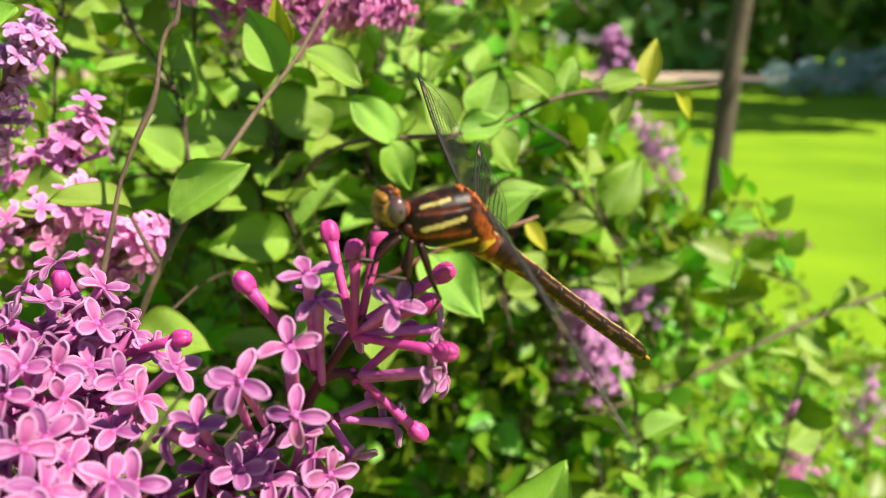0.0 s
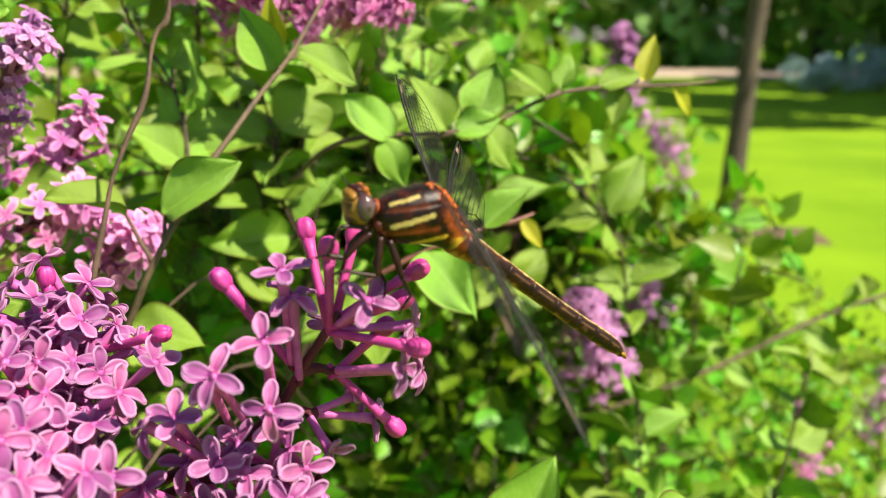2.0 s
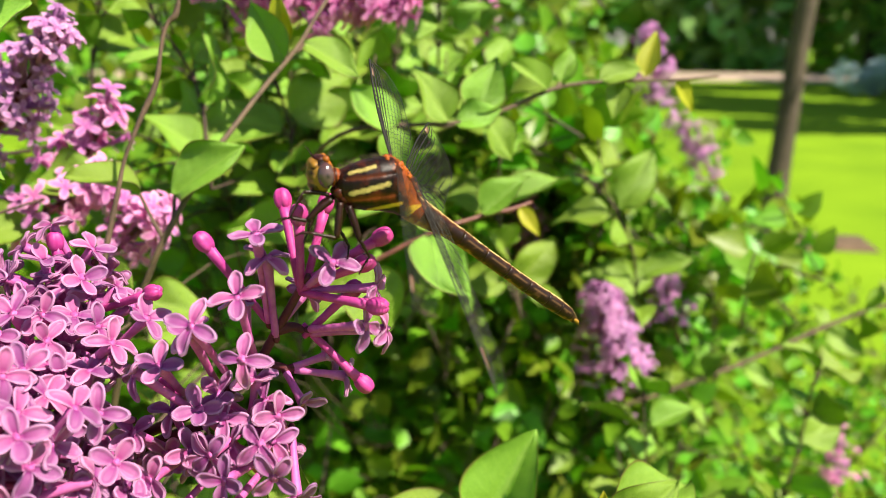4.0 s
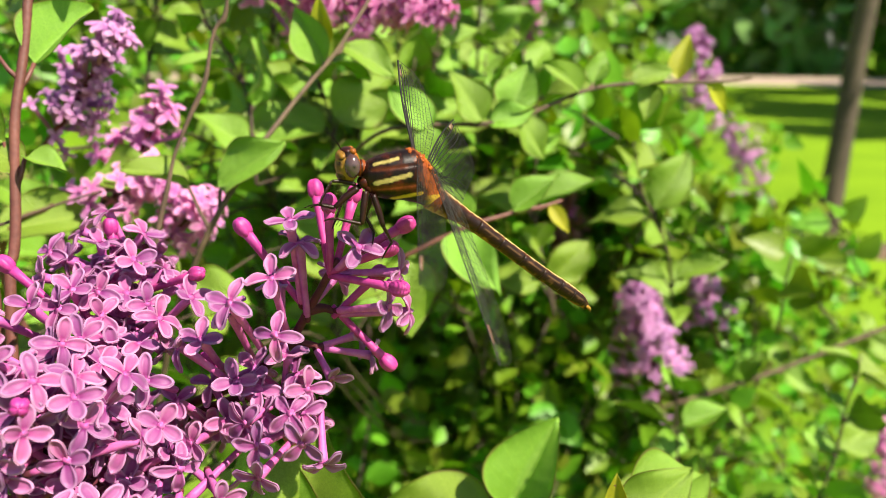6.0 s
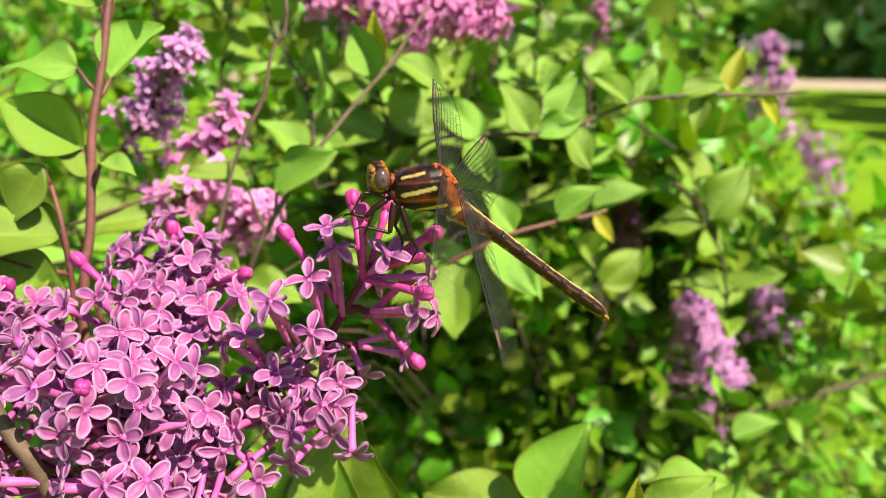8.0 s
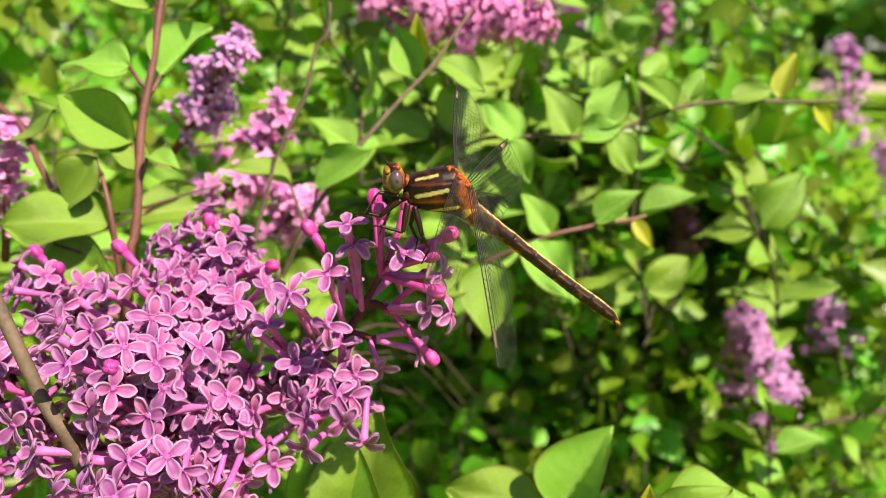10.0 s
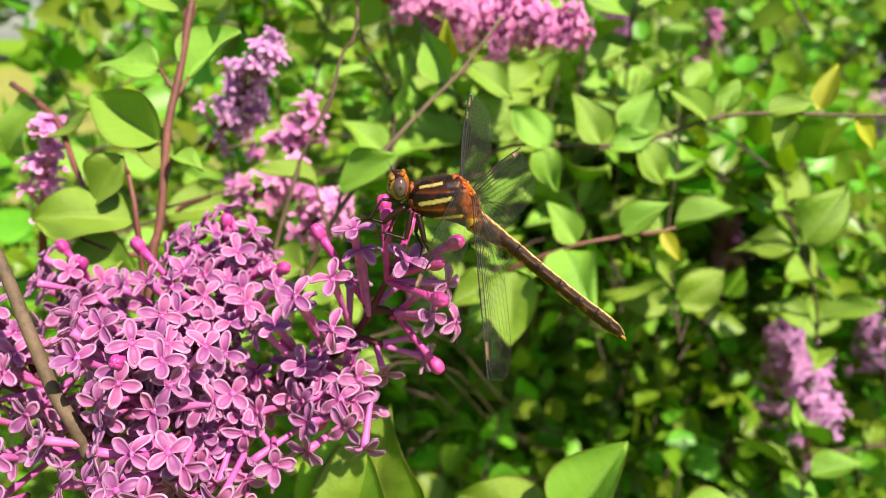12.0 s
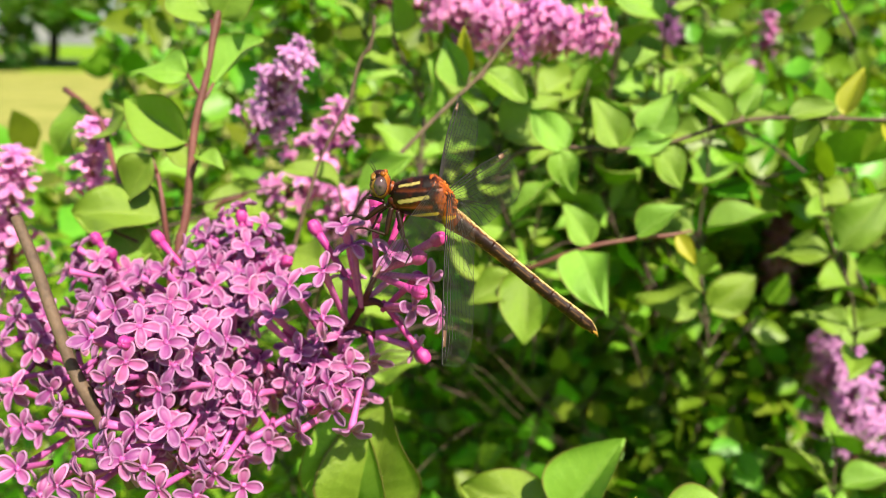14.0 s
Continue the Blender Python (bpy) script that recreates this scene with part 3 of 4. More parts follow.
branch("pair of upright pale green leaves below the flower head", [(-28, 118, -150), (-27, 112, -112), (-26, 109, -100)], [0.8, 0.6], [
    (0, (-26, 108, -102), (-32, 104, -72), (0.15, -0.95, 0.28)), (3, (-25, 108, -101), (-19, 105, -71), (0.33, -0.89, 0.30)), (1, (-27, 110, -108), (-43, 112, -88), (0.24, -0.88, 0.41))])
branch("arching lilac branch with opposite leaves and a yellow tip", [(-42, 212, -38), (-24, 200, -25), (9, 208, -23), (36, 222, -14), (72, 236, -13), (84, 240, -12)], [0.6, 0.65, 0.6, 0.35], [
    (0, (34, 221, -13), (37, 223, -3), (-0.06, -0.88, 0.46)), (2, (30, 219, -15), (20, 212, -6), (0.31, -0.71, 0.64)), (1, (12, 209, -22), (22, 208, -33), (0.23, -0.63, 0.74)),
    (3, (10, 208, -21), (15, 211, -5), (0.05, -0.84, 0.54)), (0, (2, 205, -23), (-6, 203, -8), (0.23, -0.79, 0.57)), (1, (4, 206, -24), (16, 205, -18), (0.23, -0.63, 0.74)),
    (0, (46, 226, -13), (58, 228, -8), (0.31, -0.62, 0.72)), ("y", (60, 232, -12), (63, 235, 2), (-0.32, -0.78, 0.54)), ("y", (70, 236, -13), (78, 240, -23), (0.05, -0.75, 0.66)),
    (2, (52, 229, -13), (50, 224, -24), (0.05, -0.84, 0.54)), (3, (-12, 198, -24), (-22, 195, -12), (0.24, -0.77, 0.59)), (1, (-14, 197, -24), (-8, 194, -36), (0.16, -0.83, 0.54))], TWIG)
branch("small lilac shoot with hanging leaves and a yellow leaf", [(-30, 185, -66), (-4, 188, -52), (10, 194, -48), (22, 200, -46), (26, 202, -45)], [0.8, 0.6, 0.4], [
    ("y", (22, 200, -46), (28.5, 199.4, -54), (0.15, -0.78, 0.61)), (1, (-3, 188, -52), (8, 172, -60), (0.15, -0.78, 0.61)), (2, (12, 195, -47), (24, 196, -36), (-0.17, -0.79, 0.59)),
    (3, (-18, 186, -59), (-14, 175, -78), (0.15, -0.90, 0.42)), (0, (0, 190, -50), (-8, 188, -38), (0.15, -0.78, 0.61)), (0, (-22, 186, -62), (-34, 178, -70), (0.23, -0.79, 0.57))])
rng = random.Random(15)
stem = [(84, 400, -206), (112, 404, -197), (165, 420, -182), (232, 446, -162), (300, 470, -150)]
branch("long dark lilac twig reaching across the low leaves", stem, [0.9, 1.3, 1.4, 1.2], auto_leaves(rng, stem, 30, 24), TWIG)
rng = random.Random(5)
for x, y, z in ((-160, 235, -70), (-120, 260, 20), (-60, 250, -60), (-25, 290, 0), (60, 300, -60), (-190, 200, -60), (75, 265, -150), (-95, 215, -110), (-150, 180, -110), (-5, 300, 35), (-75, 300, 60), (150, 300, -150), (-90, 229, 6), (-88, 265, -19), (-68, 296, 4), (-44, 253, -16), (-48, 341, 0), (-88, 291, -40), (-21, 316, -34), (-7, 388, -9), (-22, 280, -6), (-7, 309, -26), (9, 349, -8), (-20, 331, -54), (17, 280, -36), (-34, 272, -30), (-53, 242, -29), (-76, 281, -25), (-38, 279, -16)):
    lift = (rng.uniform(-25, 25), rng.uniform(-15, 20), rng.uniform(45, 70))
    stem = [(x - lift[0], y - lift[1], z - lift[2]), (x - lift[0] * .4 + rng.uniform(-5, 5), y, z - lift[2] * .4), (x, y, z), (x + lift[0] * .3, y + lift[1] * .3, z + lift[2] * .35)]
    branch("leafy green lilac shoot deeper in the shrub", stem, [0.6, 0.5, 0.3], auto_leaves(rng, stem, 16, 24), TWIG_MASS)

# ---- lilac flowers ----
def petal_shape(length, width, dish, reflex, nu=12, nv=14, thick=0.00024):
    """A blunt, strap-shaped petal along +x with a rounded, raised and paler rim; verts, faces and pigment."""
    verts, tint, faces = [], [], []
    for i in range(nu + 1):
        u = 1 - (1 - i / nu) ** 1.7
        grow = 0.42 + 0.58 * math.sin(min(1, u / 0.55) * 1.57)
        close = math.sqrt(max(0.02, 1 - max(0, (u - 0.46) / 0.54) ** 2.15))
        w = width * 0.5 * grow * close
        end = max(0, (u - 0.70) / 0.30)
        for k in range(nv + 1):
            s = 2 * k / nv - 1
            r = min(1.06, math.hypot(s, end))
            up = min(1, max(0, (r - 0.30) / 0.62))
            over = min(1, max(0, (r - 0.76) / 0.28))
            ridge = up * up * (3 - 2 * up) - 0.75 * over * over
            z = dish * width * 0.36 * ridge * (0.30 + 0.70 * min(1, u * 2)) + 0.30 * dish * width * end ** 2 - reflex * length * u ** 2.0 + 0.08 * length * math.sin(u * 3.14)
            verts.append(Vector((0.0004 + length * u, s * w, z)))
            tint.append(0.14 + 0.16 * u + 0.52 * up * up * (3 - 2 * up) - 0.18 * max(0, 1 - u / 0.35))
    for i in range(nu):
        for k in range(nv):
            a = i * (nv + 1) + k
            faces.append((a, a + nv + 1, a + nv + 2, a + 1))
    n = len(verts)
    if thick:
        verts += [Vector((v.x - 0.04 * (v.x - length * .5), v.y * 0.90, v.z - thick)) for v in verts]
        tint += [min(1.0, 0.40 + 0.4 * t) for t in tint]
        faces += [tuple(j + n for j in q[::-1]) for q in faces]
        rim = [k for k in range(nv + 1)] + [i * (nv + 1) + nv for i in range(1, nu + 1)] + [nu * (nv + 1) + k for k in range(nv - 1, -1, -1)] + [i * (nv + 1) for i in range(nu - 1, 0, -1)]
        faces += [(a, a + n, b + n, b) for a, b in zip(rim, rim[1:] + rim[:1])]
    return verts, faces, tint


def petal_mesh(mat, *a, **k):
    v, f, t = petal_shape(*a, **k)
    return mesh_of("petal", v, f, mat, tint=t)


PETALS = [petal_mesh(PETAL, *a) for a in ((.0035, .0022, .58, .10), (.0037, .0021, .66, .30), (.0033, .0023, .52, -.14), (.0036, .0020, .74, .55))]


def tube_mesh(length, flare=0.00084):
    line = [(0, 0, -length * (1 - u)) for u in (0, .08, .35, .7, .9)] + [(0, 0, 0), (0, 0, 0.00008), (0, 0, -0.0002), (0, 0, -0.0016)]
    return mesh_of("flower", *tube(line, [0.00046, 0.00060, 0.00054, 0.00063, 0.00076, flare, 0.0007, 0.0005, 0.00042], 9), TUBE)


TUBES = {n: tube_mesh(n * MM) for n in (4, 6, 8, 10, 12, 14, 16)}


def bud_mesh(length, fat):
    line = [(0, 0, -length * (1 - u)) for u in np.linspace(0, 1, 6)]
    v, f = joined(tube(line, [0.00050, 0.0006, 0.00060, 0.00066, 0.00088], 9), ball((0, 0, fat * .8), (fat * .92, fat * .92, fat * 1.5), 14, 24, lambda d: 1 + 0.24 * abs(math.cos(2 * math.atan2(d.y, d.x))) ** 0.6 * min(1, 1.3 - abs(d.z)) - 0.16 * max(0, d.z) ** 6))
    return mesh_of("bud", v, f, BUD)


BUDS = {n: bud_mesh(n * MM, 0.00116) for n in (4, 6, 8, 10, 12, 14, 16)}
CALYX = mesh_of("calyx", *ball((0, 0, 0), (.00060, .00060, .0009), 5, 8), RACHIS)


def bloom(parent, home, rng, tip, root, bud=False, loose=0.22):
    """One flower (or bud) of a panicle: its mouth at tip, its foot towards root."""
    d = (tip - root)
    far = min(0.0165, max(0.004, d.length))
    n = min(TUBES, key=lambda k: abs(k * MM - far))
    m = facing(tip - home, (d.normalized() + Vector((rng.gauss(0, loose), rng.gauss(loose * .2, loose), rng.gauss(loose * .5, loose)))).normalized(), rng.uniform(0, 90))
    if bud:
        return place("bud", BUDS[n], parent, m)
    ob = place("flower", TUBES[n], parent, m)
    kind = rng.choice((0, 0, 1, 2, 2, 3))
    for k in range(4):
        place("petal", PETALS[kind if rng.random() < .75 else rng.randrange(4)], ob, pose(0, 0, 0, rng.gauss(0, 9), rng.gauss(-6, 12), 90 * k + rng.gauss(0, 6)))
    place("calyx", CALYX, ob, pose(0, 0, -n * MM))
    return ob


def nearest(line, p):
    best = None
    for a, b in zip(line, line[1:]):
        t = max(0, min(1, (p - a).dot(b - a) / (b - a).length_squared))
        q = a + (b - a) * t
        if best is None or (p - q).length < (p - best).length:
            best = q
    return best


def flower_head():
    """The large panicle on which the insect sits."""
    rng = random.Random(4)
    home = spot(-56, 96, -80)
    ob = thing("lilac_panicle", "large pink and pale lilac flower head with magenta buds", "flower", Matrix.Translation(home), "lilac flower heads")
    axes = {
        "tip": [(-50, 100, -68), (-29, 97, -57), (-20, 94.6, -49), (-16, 94.4, -42.9), (-11.5, 92, -35.7), (-10, 91.6, -33.5)],
        "spur": [(-16, 94.4, -42.9), (-13.5, 95, -42.6), (-11.5, 95.2, -43.6)],
        "fork": [(-20, 94.6, -49), (-17.2, 95.6, -49.2), (-15, 95.8, -49.6)],
        "right": [(-46, 98, -68), (-32, 94, -60), (-21, 92, -56), (-16, 90, -58)],
        "crown": [(-56, 96, -80), (-54, 90, -66), (-51, 88, -54), (-52, 100, -45), (-53, 106, -39)],
        "near": [(-54, 90, -66), (-49, 77, -60), (-49, 74, -54), (-50, 73, -48)],
        "low": [(-54, 90, -70), (-42, 82, -68), (-37, 79, -66)],
        "side": [(-60, 92, -82), (-72, 78, -72), (-76, 74, -60), (-82, 75, -50)],
        "back": [(-60, 98, -72), (-78, 98, -62), (-82, 94, -52), (-83, 93, -47)],
    }
    lines = {k: [spot(*p) for p in v] for k, v in axes.items()}
    for k, v in lines.items():
        part("rachis", tube(curve([p - home for p in v], 5), [0.0010, 0.0008, 0.00065, 0.0005], 8), RACHIS, ob, "dark reddish flower stalk")
    part("woody_stem", tube([q - home for q in curve(stalk(home), 6)], [0.0022, 0.0006, 0.0005], 8), TWIG_MASS, ob)
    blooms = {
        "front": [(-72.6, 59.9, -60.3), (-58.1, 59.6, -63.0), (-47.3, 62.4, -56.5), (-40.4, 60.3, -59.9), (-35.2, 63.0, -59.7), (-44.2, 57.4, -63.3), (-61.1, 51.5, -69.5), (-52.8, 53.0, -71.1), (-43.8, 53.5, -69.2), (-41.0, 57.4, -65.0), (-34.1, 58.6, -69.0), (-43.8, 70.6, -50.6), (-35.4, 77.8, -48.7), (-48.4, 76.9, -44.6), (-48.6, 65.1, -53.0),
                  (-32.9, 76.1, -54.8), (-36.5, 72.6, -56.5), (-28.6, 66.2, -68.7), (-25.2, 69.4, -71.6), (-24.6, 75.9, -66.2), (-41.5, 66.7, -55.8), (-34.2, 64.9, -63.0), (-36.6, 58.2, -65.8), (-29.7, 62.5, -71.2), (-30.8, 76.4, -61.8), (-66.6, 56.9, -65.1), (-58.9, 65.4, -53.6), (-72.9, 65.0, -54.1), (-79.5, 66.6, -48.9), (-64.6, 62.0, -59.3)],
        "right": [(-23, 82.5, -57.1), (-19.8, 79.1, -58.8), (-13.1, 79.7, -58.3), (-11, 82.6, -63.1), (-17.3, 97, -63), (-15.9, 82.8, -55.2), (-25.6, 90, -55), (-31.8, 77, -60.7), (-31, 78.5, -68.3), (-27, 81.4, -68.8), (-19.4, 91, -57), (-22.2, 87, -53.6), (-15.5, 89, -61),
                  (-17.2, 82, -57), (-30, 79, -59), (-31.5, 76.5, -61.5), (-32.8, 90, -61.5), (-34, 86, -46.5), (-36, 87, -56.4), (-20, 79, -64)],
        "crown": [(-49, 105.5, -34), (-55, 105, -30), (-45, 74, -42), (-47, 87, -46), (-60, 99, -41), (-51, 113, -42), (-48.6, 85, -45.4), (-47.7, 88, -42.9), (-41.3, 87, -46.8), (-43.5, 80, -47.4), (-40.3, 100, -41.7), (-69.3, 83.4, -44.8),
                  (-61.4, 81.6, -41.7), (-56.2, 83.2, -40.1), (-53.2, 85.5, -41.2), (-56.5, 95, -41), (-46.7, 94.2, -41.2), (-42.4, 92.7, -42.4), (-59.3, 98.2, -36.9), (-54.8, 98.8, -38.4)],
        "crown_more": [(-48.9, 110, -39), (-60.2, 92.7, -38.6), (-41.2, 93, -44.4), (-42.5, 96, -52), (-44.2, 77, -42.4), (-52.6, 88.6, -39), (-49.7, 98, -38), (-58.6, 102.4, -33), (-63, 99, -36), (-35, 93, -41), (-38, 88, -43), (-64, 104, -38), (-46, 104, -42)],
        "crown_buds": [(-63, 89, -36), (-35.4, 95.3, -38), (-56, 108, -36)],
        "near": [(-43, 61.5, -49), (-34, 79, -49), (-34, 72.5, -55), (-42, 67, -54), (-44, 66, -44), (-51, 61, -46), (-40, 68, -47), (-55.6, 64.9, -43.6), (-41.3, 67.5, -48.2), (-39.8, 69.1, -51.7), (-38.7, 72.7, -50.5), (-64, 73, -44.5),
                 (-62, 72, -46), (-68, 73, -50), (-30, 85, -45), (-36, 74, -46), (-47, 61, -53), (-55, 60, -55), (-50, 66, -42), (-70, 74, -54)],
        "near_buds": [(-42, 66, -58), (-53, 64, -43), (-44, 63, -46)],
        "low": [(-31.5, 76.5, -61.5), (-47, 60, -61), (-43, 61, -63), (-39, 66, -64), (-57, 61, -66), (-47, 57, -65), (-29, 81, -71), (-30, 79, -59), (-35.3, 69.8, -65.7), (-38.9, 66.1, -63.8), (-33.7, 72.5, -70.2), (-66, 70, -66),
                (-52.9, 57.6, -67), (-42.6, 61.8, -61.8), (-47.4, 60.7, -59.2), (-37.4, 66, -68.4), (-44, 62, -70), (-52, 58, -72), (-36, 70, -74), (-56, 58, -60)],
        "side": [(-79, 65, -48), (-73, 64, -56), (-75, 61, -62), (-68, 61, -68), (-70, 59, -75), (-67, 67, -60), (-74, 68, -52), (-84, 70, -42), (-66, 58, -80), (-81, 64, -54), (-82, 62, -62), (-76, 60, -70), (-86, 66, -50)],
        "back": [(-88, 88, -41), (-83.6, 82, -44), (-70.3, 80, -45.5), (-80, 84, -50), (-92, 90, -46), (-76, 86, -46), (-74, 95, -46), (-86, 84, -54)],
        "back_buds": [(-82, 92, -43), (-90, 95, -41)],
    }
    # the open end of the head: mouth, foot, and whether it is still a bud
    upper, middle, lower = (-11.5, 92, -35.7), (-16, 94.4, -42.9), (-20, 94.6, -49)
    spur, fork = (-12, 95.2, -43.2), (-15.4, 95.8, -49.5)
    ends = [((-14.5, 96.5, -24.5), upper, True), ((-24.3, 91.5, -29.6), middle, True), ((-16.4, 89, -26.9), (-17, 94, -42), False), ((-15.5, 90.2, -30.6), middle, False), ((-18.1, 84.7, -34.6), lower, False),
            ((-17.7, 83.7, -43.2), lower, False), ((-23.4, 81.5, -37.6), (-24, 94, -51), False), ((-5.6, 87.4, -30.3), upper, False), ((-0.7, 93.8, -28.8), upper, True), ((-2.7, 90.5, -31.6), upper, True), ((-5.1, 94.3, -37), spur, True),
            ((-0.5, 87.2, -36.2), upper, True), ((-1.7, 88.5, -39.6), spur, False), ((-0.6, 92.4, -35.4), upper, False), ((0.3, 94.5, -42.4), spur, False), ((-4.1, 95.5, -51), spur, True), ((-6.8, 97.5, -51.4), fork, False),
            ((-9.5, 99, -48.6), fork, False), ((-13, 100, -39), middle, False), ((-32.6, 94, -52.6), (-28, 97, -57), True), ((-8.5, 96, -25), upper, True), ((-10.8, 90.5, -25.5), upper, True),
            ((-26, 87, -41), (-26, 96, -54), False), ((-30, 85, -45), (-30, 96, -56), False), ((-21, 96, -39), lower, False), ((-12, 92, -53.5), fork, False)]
    twig = [spot(*p) for p in [(-73.3, 64.9, -27.8), (-67.1, 63.4, -36.5), (-62.2, 62.5, -44.2), (-57.9, 62.0, -52.0), (-53.1, 62.0, -59.7), (-49.2, 65.8, -77.0)]]
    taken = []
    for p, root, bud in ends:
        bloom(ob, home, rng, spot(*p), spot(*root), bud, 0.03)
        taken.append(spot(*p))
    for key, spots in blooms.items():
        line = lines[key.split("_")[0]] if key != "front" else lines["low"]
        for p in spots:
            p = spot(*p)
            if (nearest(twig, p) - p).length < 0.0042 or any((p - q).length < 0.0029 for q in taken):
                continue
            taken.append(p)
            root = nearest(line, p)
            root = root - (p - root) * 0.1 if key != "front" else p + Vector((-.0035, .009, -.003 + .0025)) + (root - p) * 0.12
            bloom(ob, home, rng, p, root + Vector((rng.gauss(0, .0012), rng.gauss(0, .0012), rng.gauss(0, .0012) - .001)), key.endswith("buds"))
    # smaller blooms between and behind the outer ones
    for key, count, reach in (("right", 26, .009), ("crown", 90, .011), ("near", 70, .010), ("low", 46, .010), ("back", 40, .010), ("side", 34, .009)):
        line = lines[key]
        for i in range(count):
            k = rng.randrange(len(line) - 1) if key != "tip" else rng.randrange(1, 3)
            a = line[k].lerp(line[k + 1], rng.random())
            d = Vector((rng.gauss(.2, .8), rng.gauss(-.7, .8), rng.gauss(.35, .7))).normalized()
            p = a + d * reach * rng.uniform(.6, 1.0)
            if (nearest(twig, p) - p).length < 0.0042 or any((p - q).length < 0.0027 for q in taken):
                continue
            taken.append(p)
            bloom(ob, home, rng, p, a, rng.random() < .07)
    return ob


flower_head()


def bloom_mesh(mat, k, scale=1.0):
    shapes, tint = [], []
    for i in range(4):
        v, f, t = petal_shape(.0044 * scale, .0027 * scale, .45, (.05, .25, -.05)[k], 4, 3, 0)
        r = Matrix.Rotation(radians(90 * i + 9 * math.sin(i * 5 + k)), 4, "Z") @ Matrix.Rotation(radians(8 * math.sin(3 * i + k)), 4, "Y")
        shapes.append(([r @ p for p in v], f))
        tint += t
    v, f = tube([(0, 0, -.010), (0, 0, -.004), (0, 0, 0)], [.0005, .0006, .0009], 6)
    shapes.append((v, f))
    tint += [0.12] * len(v)
    v, f = joined(*shapes)
    return mesh_of("flower", v, f, mat, tint=tint)


FAR_BLOOMS = {"pink": [bloom_mesh(PETAL_FAR, k, 0.85) for k in range(3)], "small": [bloom_mesh(PETAL_DUSK, k, 0.52) for k in range(3)], "mauve": [bloom_mesh(PETAL_DUSK, k, 0.75) for k in range(3)]}


def panicle(label, seed, foot, tip, radius, count, tone):
    """A smaller or farther flower head, from its foot to its tip (mm)."""
    rng = random.Random(seed)
    home = spot(*foot)
    end = spot(*tip) - home
    ob = thing("lilac_panicle", label, "flower", Matrix.Translation(home), "lilac flower heads")
    part("rachis", tube(curve([-end * 0.35, Vector((0, 0, 0)), end * .6, end], 4), [0.0012, 0.001, 0.0005], 6), RACHIS, ob)
    part("woody_stem", tube([q - home for q in curve(stalk(home - end * 0.3), 5)], [0.0012, 0.0005], 6), TWIG_MASS, ob)
    for i in range(count):
        u = rng.random() ** 0.8
        a = end * u
        d = Vector((rng.gauss(0, 1), rng.gauss(0, 1), rng.gauss(0, 1)))
        d = (d - end.normalized() * d.dot(end.normalized()) * .6).normalized()
        lump = 0.75 + 0.5 * noise.noise(d * 1.7 + Vector((seed, 0, u * 3)))
        p = a + d * radius * MM * (1.05 - 0.72 * u) * rng.uniform(.4, 1.05) * lump + end.normalized() * .003
        place("flower", rng.choice(FAR_BLOOMS[tone]), ob, facing(p, (p - a + end * .15).normalized(), rng.uniform(0, 90)))
    return ob


panicle("bright pink lilac flower head above the stems", 31, (-78, 232, 18), (-12, 226, 9), 22, 210, "pink")
panicle("pale pink lilac flower head behind the leaves", 32, (-100, 191, -37), (-84, 184, -18), 13, 32, "pink")
panicle("pale pink lilac flower head low behind a leaf", 46, (-106, 181, -47), (-82, 174, -34), 14, 36, "pink")
panicle("small pink lilac cluster between leaves", 33, (-84, 178, -54), (-66, 172, -40), 11, 30, "pink")
panicle("shaded mauve lilac flower head", 34, (-110, 175, -23), (-83, 164, 1), 17, 74, "small")
panicle("pale pink lilac flower head deep in the shrub", 35, (86, 392, -188), (71, 377, -124), 33, 230, "mauve")
panicle("small mauve lilac flower head on an arching branch", 36, (140, 622, -72), (132, 614, 8), 38, 130, "mauve")
panicle("dull mauve lilac flower head in the shade", 37, (216, 697, -128), (178, 684, -72), 42, 80, "mauve")
panicle("small pink lilac flower head between far leaves", 38, (3, 532, -24), (9, 526, 30), 18, 44, "pink")
panicle("pale pink lilac flower head low in the shrub", 39, (290, 545, -350), (270, 540, -270), 26, 60, "pink")
panicle("dull mauve lilac flower head in the shade", 40, (39, 492, -145), (32, 482, -88), 28, 70, "mauve")
panicle("mauve lilac flower head among far twigs", 41, (-64, 502, 66), (-44, 495, 14), 26, 60, "mauve")
panicle("mauve lilac flower head low among shaded leaves", 42, (126, 445, -170), (112, 436, -130), 24, 60, "mauve")
panicle("pale lilac flower head beyond the near shoots", 43, (-160, 118, -60), (-146, 114, -28), 13, 40, "pink")
panicle("small pink lilac flower head beside a stem", 44, (-140, 132, -48), (-128, 126, -20), 9, 26, "pink")
panicle("dull mauve lilac flower head low in the shrub", 45, (400, 650, -370), (385, 640, -285), 34, 60, "mauve")

# ---- the dragonfly ----
YEL, CREAM, BROWN, DARK, RUST, ORANGE, OLIVE = (0.46, 0.27, 0.025), (0.54, 0.38, 0.15), (0.055, 0.009, 0.003), (0.007, 0.003, 0.002), (0.26, 0.055, 0.009), (0.46, 0.12, 0.012), (0.33, 0.265, 0.08)


def blend(a, b, t):
    t = max(0.0, min(1.0, t))
    return tuple(x + (y - x) * t for x, y in zip(a, b))


def bar(p, a, b, half, soft=0.25):
    """How far the point (s, h) lies inside a rounded bar from a to b."""
    p, a, b = Vector(p), Vector(a), Vector(b)
    t = max(0, min(1, (p - a).dot(b - a) / (b - a).length_squared))
    return max(0.0, min(1.0, (half - (p - a - (b - a) * t).length) / soft + 0.5))


